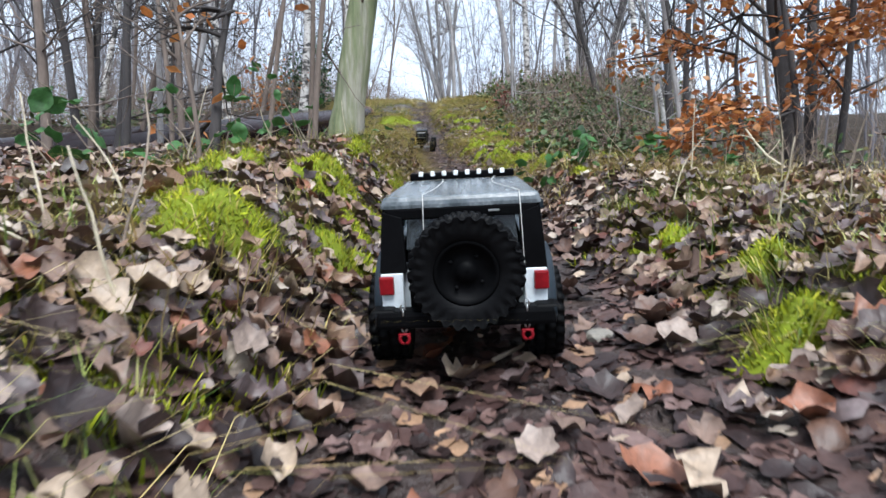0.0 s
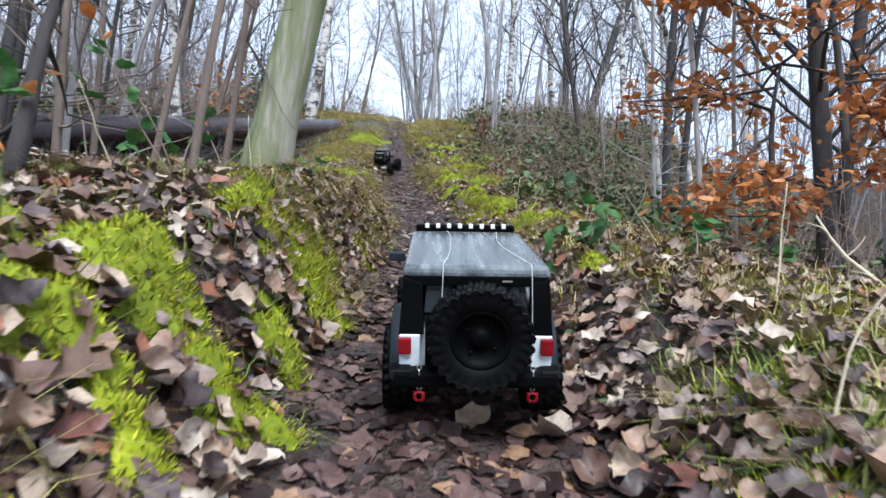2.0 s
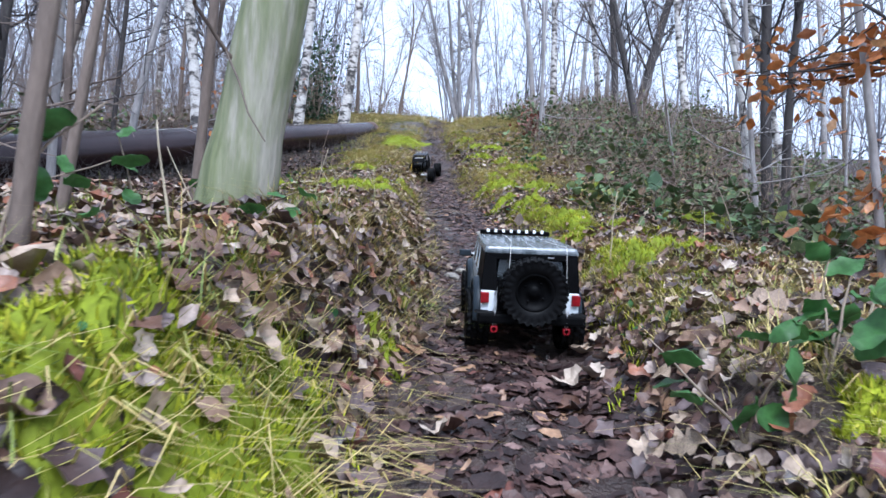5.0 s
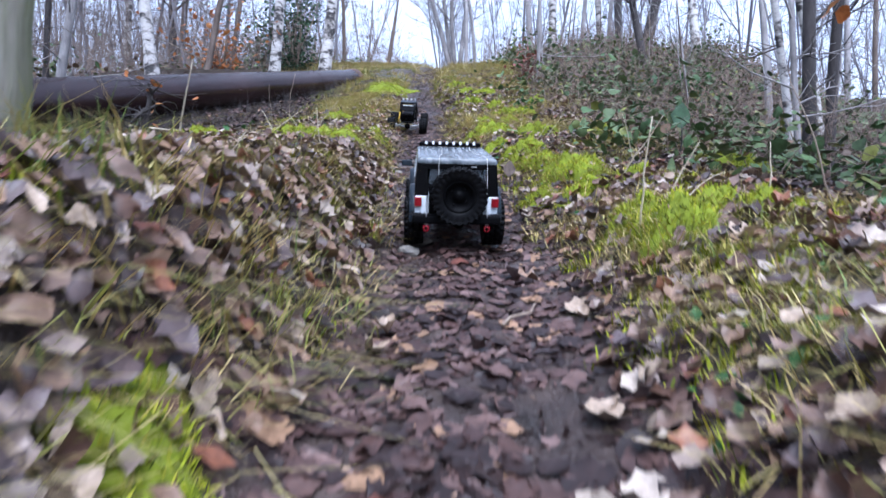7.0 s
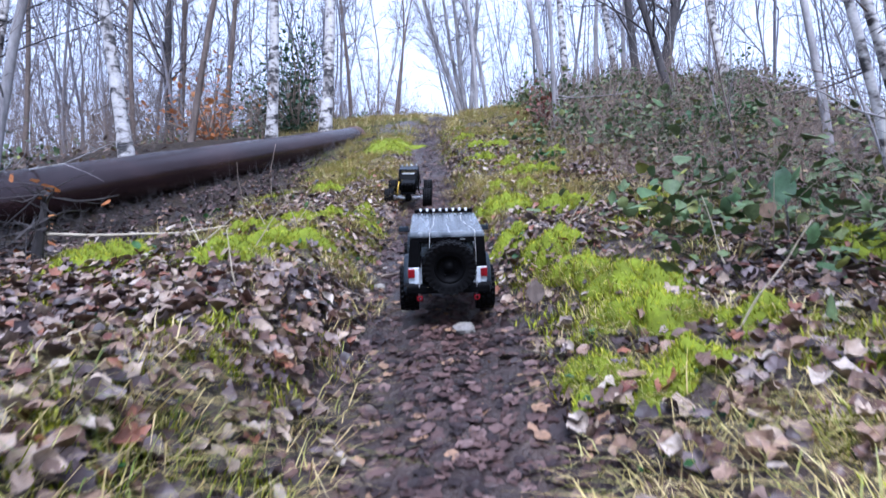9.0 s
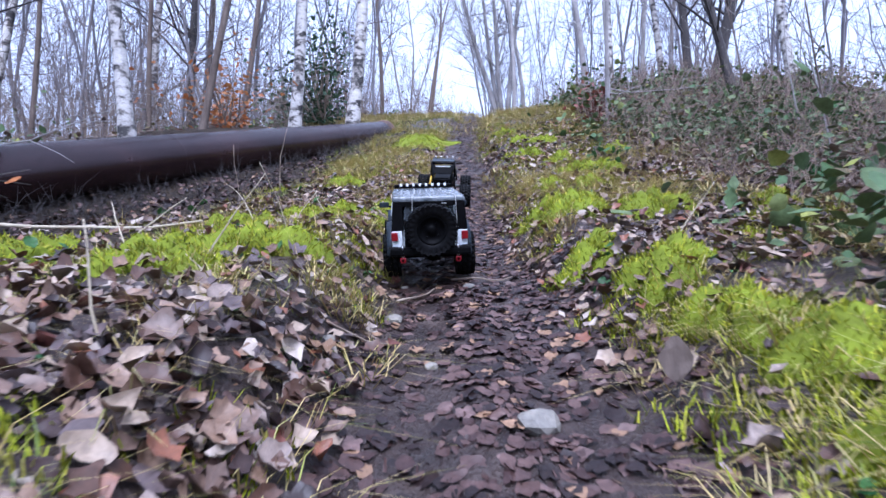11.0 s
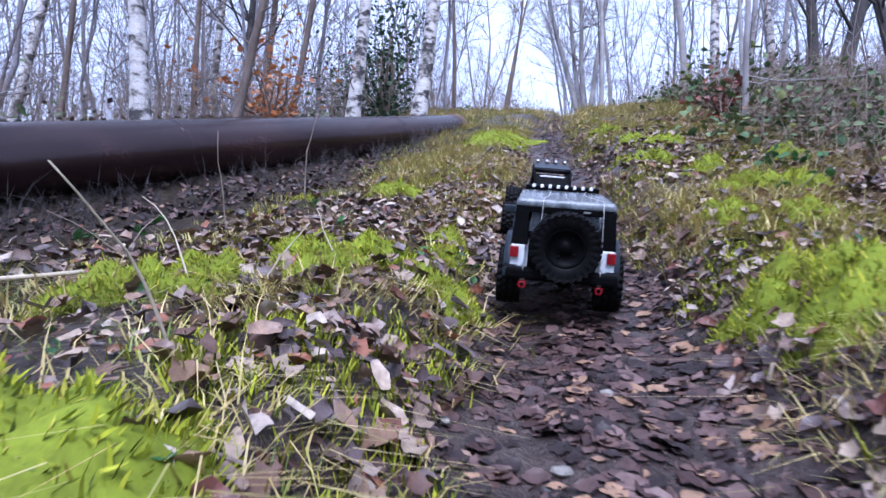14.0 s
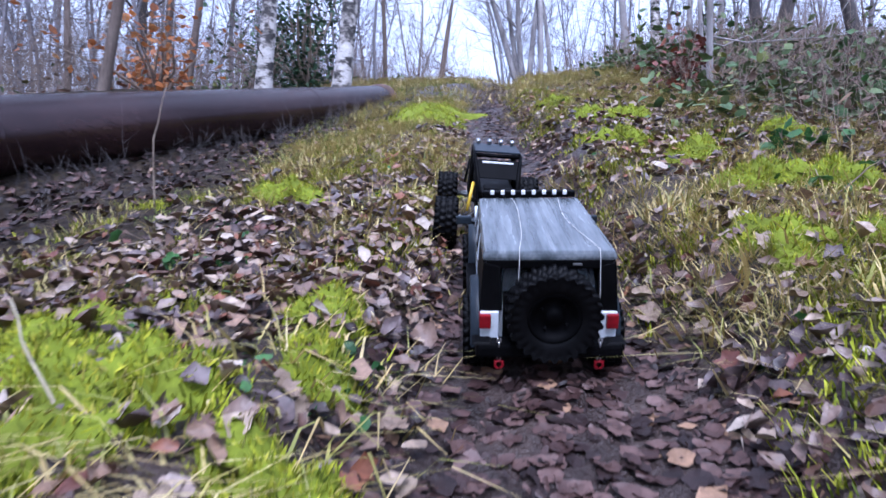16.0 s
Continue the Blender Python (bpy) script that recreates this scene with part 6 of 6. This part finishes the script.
def make_buggy():
    top = new("model_buggy")

    def pipe_run(name, pts, r=0.0048, mat=BLACK):
        g = Geo()
        tube(g, pts, np.full(len(pts), r), 8)
        return piece(name, g, mat, top, soft=True)

    for s in (-1, 1):
        pipe_run("sill_tube", [(s * 0.05, -0.20, 0.115), (s * 0.062, -0.05, 0.085), (s * 0.062, 0.09, 0.085), (s * 0.045, 0.21, 0.11)])
        pipe_run("cage_tube", [(s * 0.045, -0.21, 0.135), (s * 0.06, -0.10, 0.20), (s * 0.058, 0.03, 0.205), (s * 0.06, 0.10, 0.145), (s * 0.045, 0.21, 0.125)])
        pipe_run("hoop_tube", [(s * 0.062, -0.06, 0.085), (s * 0.064, -0.085, 0.15), (s * 0.06, -0.10, 0.20)])
        pipe_run("brace_tube", [(s * 0.06, 0.03, 0.205), (s * 0.062, 0.02, 0.085)])
        pipe_run("rear_stay", [(s * 0.06, -0.10, 0.20), (s * 0.045, -0.215, 0.105)])
        part("side_panel", panel([(s * 0.066, -0.07, 0.095), (s * 0.066, 0.09, 0.095), (s * 0.064, 0.085, 0.14), (s * 0.066, -0.075, 0.14)], -s * 0.002), BLACK, top)
        for yc in (-0.175, 0.165):
            g = Geo()
            tube(g, [(s * 0.060, yc + 0.03, 0.145), (s * 0.072, yc, 0.085)], (0.0042, 0.0042), 10)
            piece("shock", g, YELLOW if yc < 0 and s < 0 else BLACK, top, "coil-over shock absorber", soft=True)
            pipe_run("link_arm", [(s * 0.03, yc + (0.10 if yc < 0 else -0.10), 0.075), (s * 0.085, yc, 0.06)], 0.005, CHROME)
        part("axle_box", box(s * 0.10 - 0.02, s * 0.10 + 0.02, -0.19, -0.16, 0.052, 0.08, 0.004), CHROME, top)
    for y, z in ((-0.10, 0.20), (0.03, 0.205), (-0.21, 0.135), (0.21, 0.125)):
        w = 0.06 if abs(y) < 0.15 else 0.045
        pipe_run("cross_tube", [(-w, y, z), (w, y, z)])
    part("roof_panel", box(-0.06, 0.06, -0.10, 0.032, 0.2055, 0.210, 0.002), FLARE, top, "wet grey roof plate")
    part("rear_window", panel([(-0.054, -0.112, 0.193), (0.054, -0.112, 0.193), (0.05, -0.165, 0.160), (-0.05, -0.165, 0.160)], 0.002), BLACK, top)
    part("white_bar", box(-0.04, 0.04, -0.125, -0.118, 0.186, 0.190, 0.001), LAMP_WHITE, top)
    part("bonnet", box(-0.045, 0.045, 0.10, 0.21, 0.115, 0.135, 0.005, (0.9, 0.9)), BLACK, top)
    part("tub", box(-0.052, 0.052, -0.17, 0.10, 0.08, 0.125, 0.006), BLACK, top)
    part("battery_box", box(-0.035, 0.035, -0.205, -0.15, 0.105, 0.145, 0.005), BLACK, top)
    part("rear_bumper", box(-0.05, 0.05, -0.235, -0.222, 0.085, 0.095, 0.003), BLACK, top)
    for k in range(4):
        x = -0.048 + k * 0.032
        lamp = piece("spot_lamp", turned([(-0.008, 0.0015), (-0.006, 0.0045), (0.001, 0.0065), (0.005, 0.0065), (0.005, 0.001)], 14), CHROME, top, "round chrome roof lamp", soft=True)
        lamp.location, lamp.rotation_euler = (x, 0.025, 0.2165), (0, 0, radians(90))
    for yc in (-0.175, 0.165):
        piece("axle", rod((-0.13, yc, BUGGY_R), (0.13, yc, BUGGY_R), 0.009, 10), CHROME, top, soft=True)
        bm = bmesh.new()
        bmesh.ops.create_icosphere(bm, subdivisions=2, radius=0.024)
        bm.transform(pose(0.0, yc, BUGGY_R))
        part("differential", bm, BLACK, top, soft=True)
    for ob in top.children:
        if ob.name.split(".")[0] not in ("axle", "differential", "link_arm", "axle_box"):
            ob.data.transform(Matrix.Diagonal((0.98, 1.05, 1.13, 1)))
            ob.location = (ob.location.x * 0.98, ob.location.y * 1.05, ob.location.z * 1.13)
    wheels = [make_wheel("wheel", BUGGY_R, 0.056, 22, s, top, (s * 0.122, y, BUGGY_R)) for s in (-1, 1) for y in (-0.175, 0.165)]
    return tagged(top, "black tube-frame model rock buggy with chrome roof lamps", "model car"), wheels


JEEP, JEEP_WHEELS = make_jeep()
BUGGY, BUGGY_WHEELS = make_buggy()


# ---- single large leaves close to the trail ----
def single_leaves():
    rng = np.random.default_rng(77)
    shapes = [Geo().add(*leaf_form(k, c, 90 + i)).mesh("fallen_leaf", LEAF_ONE) for i, (k, c) in enumerate((("oak", 0.3), ("maple", 0.5), ("oak", 0.7), ("oak", 0.45)))]
    for i in range(280):
        y = rng.uniform(0.25, 6.4)
        side = rng.choice((-1, 1)) * rng.uniform(0.8, 3.2)
        x = float(interp(y, CY, CX) + side * interp(y, CY, WID))
        ob = new("fallen_leaf", shapes[i % 4])
        s = rng.uniform(0.045, 0.07) if y < 2.6 else rng.uniform(0.032, 0.05)
        e = 0.03
        nrm = Vector((-(gz(x + e, y) - gz(x - e, y)) / (2 * e), -(gz(x, y + e) - gz(x, y - e)) / (2 * e), 1)) + Vector(rng.normal(0, 0.3, 3))
        q = nrm.to_track_quat("Z", "Y").to_matrix().to_4x4()
        ob.matrix_world = Matrix.Translation((x, y, gz(x, y) + 0.022)) @ q @ pose(0, 0, 0, 0, 0, rng.uniform(0, 360)) @ Matrix.Scale(s, 4)
        ob.parent = GROUND


single_leaves()


# ---- what moves ----
JEEP_ROWS = (
    (0, 0.109, 1.032, 0.215, -0.8, 11.5, -0.8), (0.5, 0.146, 1.240, 0.262, -4.1, 11.8, 1.0), (1, 0.173, 1.462, 0.316, -5.7, 15.6, -1.3), (1.5, 0.211, 1.649, 0.360, -7.0, 13.6, -2.2),
    (2, 0.211, 1.805, 0.395, -0.5, 13.1, -2.9), (2.5, 0.212, 1.877, 0.424, 5.8, 15.4, -1.9), (3, 0.145, 2.060, 0.451, 6.4, 15.1, -6.6), (3.5, 0.126, 2.229, 0.492, 3.3, 13.9, -2.2),
    (4, 0.185, 2.474, 0.542, -4.7, 11.3, 2.9), (4.5, 0.207, 2.721, 0.564, 1.7, 7.9, 0.5), (5.3, 0.175, 3.044, 0.633, 3.1, 9.6, 0.5), (6.1, 0.143, 3.367, 0.702, 4.5, 11.4, 0.6),
    (6.8, 0.115, 3.650, 0.763, 5.7, 12.9, 0.7), (7, 0.107, 3.731, 0.780, 6.1, 13.3, 0.7), (7.5, 0.092, 3.997, 0.846, 4.5, 16.2, 3.9), (8, 0.081, 4.204, 0.897, 4.4, 15.0, 4.4),
    (8.5, 0.076, 4.401, 0.962, 5.6, 15.7, 2.6), (9, 0.065, 4.584, 1.022, 6.7, 15.0, 1.9), (9.7, -0.020, 4.822, 1.077, 8.7, 14.2, 0.8), (10.5, -0.118, 5.094, 1.138, 11.0, 13.4, -0.5),
    (11.3, -0.216, 5.366, 1.200, 13.3, 12.5, -1.8), (11.5, -0.240, 5.434, 1.216, 13.8, 12.2, -2.2), (12, -0.264, 5.578, 1.234, 12.7, 13.5, 0.6), (12.5, -0.261, 5.727, 1.256, 8.0, 13.9, 5.2),
    (13, -0.248, 5.683, 1.286, 7.5, 13.8, 3.2), (13.5, -0.256, 5.843, 1.305, 8.2, 13.9, 0.1), (14, -0.209, 5.964, 1.344, 5.7, 12.4, 3.6), (14.5, -0.213, 6.064, 1.389, 4.9, 11.2, 3.3),
    (15, -0.207, 6.176, 1.385, 4.5, 12.0, 3.2), (15.5, -0.208, 6.243, 1.412, 4.8, 15.3, -1.6), (16, -0.205, 6.356, 1.421, 6.7, 20.0, 0.2))
BUGGY_ROWS = ((0, -0.335, 6.87, 0), (1.5, -0.40, 7.02, -6), (3.5, -0.435, 7.17, -14), (4.7, -0.42, 7.07, -8), (7, -0.36, 6.87, 4), (9, -0.345, 6.79, 6), (11.5, -0.33, 6.79, 6), (12.5, -0.315, 6.73, 7),
              (13, -0.305, 6.69, 8), (14, -0.295, 6.71, 8), (15, -0.297, 6.80, 8.5), (16, -0.322, 6.92, 9))


def motions():
    walk(JEEP, [(t, pose(x, y, z - 0.015, pitch, roll, yaw)) for t, x, y, z, yaw, pitch, roll in JEEP_ROWS])
    rows = []
    for t, x, y, yaw in BUGGY_ROWS:
        z0, z1 = float(trail_height(y - 0.175)), float(trail_height(y + 0.165))
        rows.append((t, pose(x, y, (z0 + z1) / 2 + 0.004, math.degrees(math.atan((z1 - z0) / 0.34)), 0.5 * max(yaw, 0), yaw)))
    walk(BUGGY, rows)
    # the wheels roll with the way that each car has gone
    ticks = np.arange(0, 16.01, 0.1)
    jd = np.interp(ticks, [r[0] for r in JEEP_ROWS], np.concatenate([[0], np.cumsum([math.dist(a[1:4], b[1:4]) for a, b in zip(JEEP_ROWS, JEEP_ROWS[1:])])]))
    bd = np.interp(ticks, [r[0] for r in BUGGY_ROWS], [r[2] for r in BUGGY_ROWS])
    for wheels, way, r in ((JEEP_WHEELS, jd, WHEEL_R), (BUGGY_WHEELS, bd - bd[0], BUGGY_R)):
        for w in wheels:
            at = w.location.copy()
            walk(w, [(float(t), pose(*at, -math.degrees(s / r))) for t, s in zip(ticks, way)])


motions()
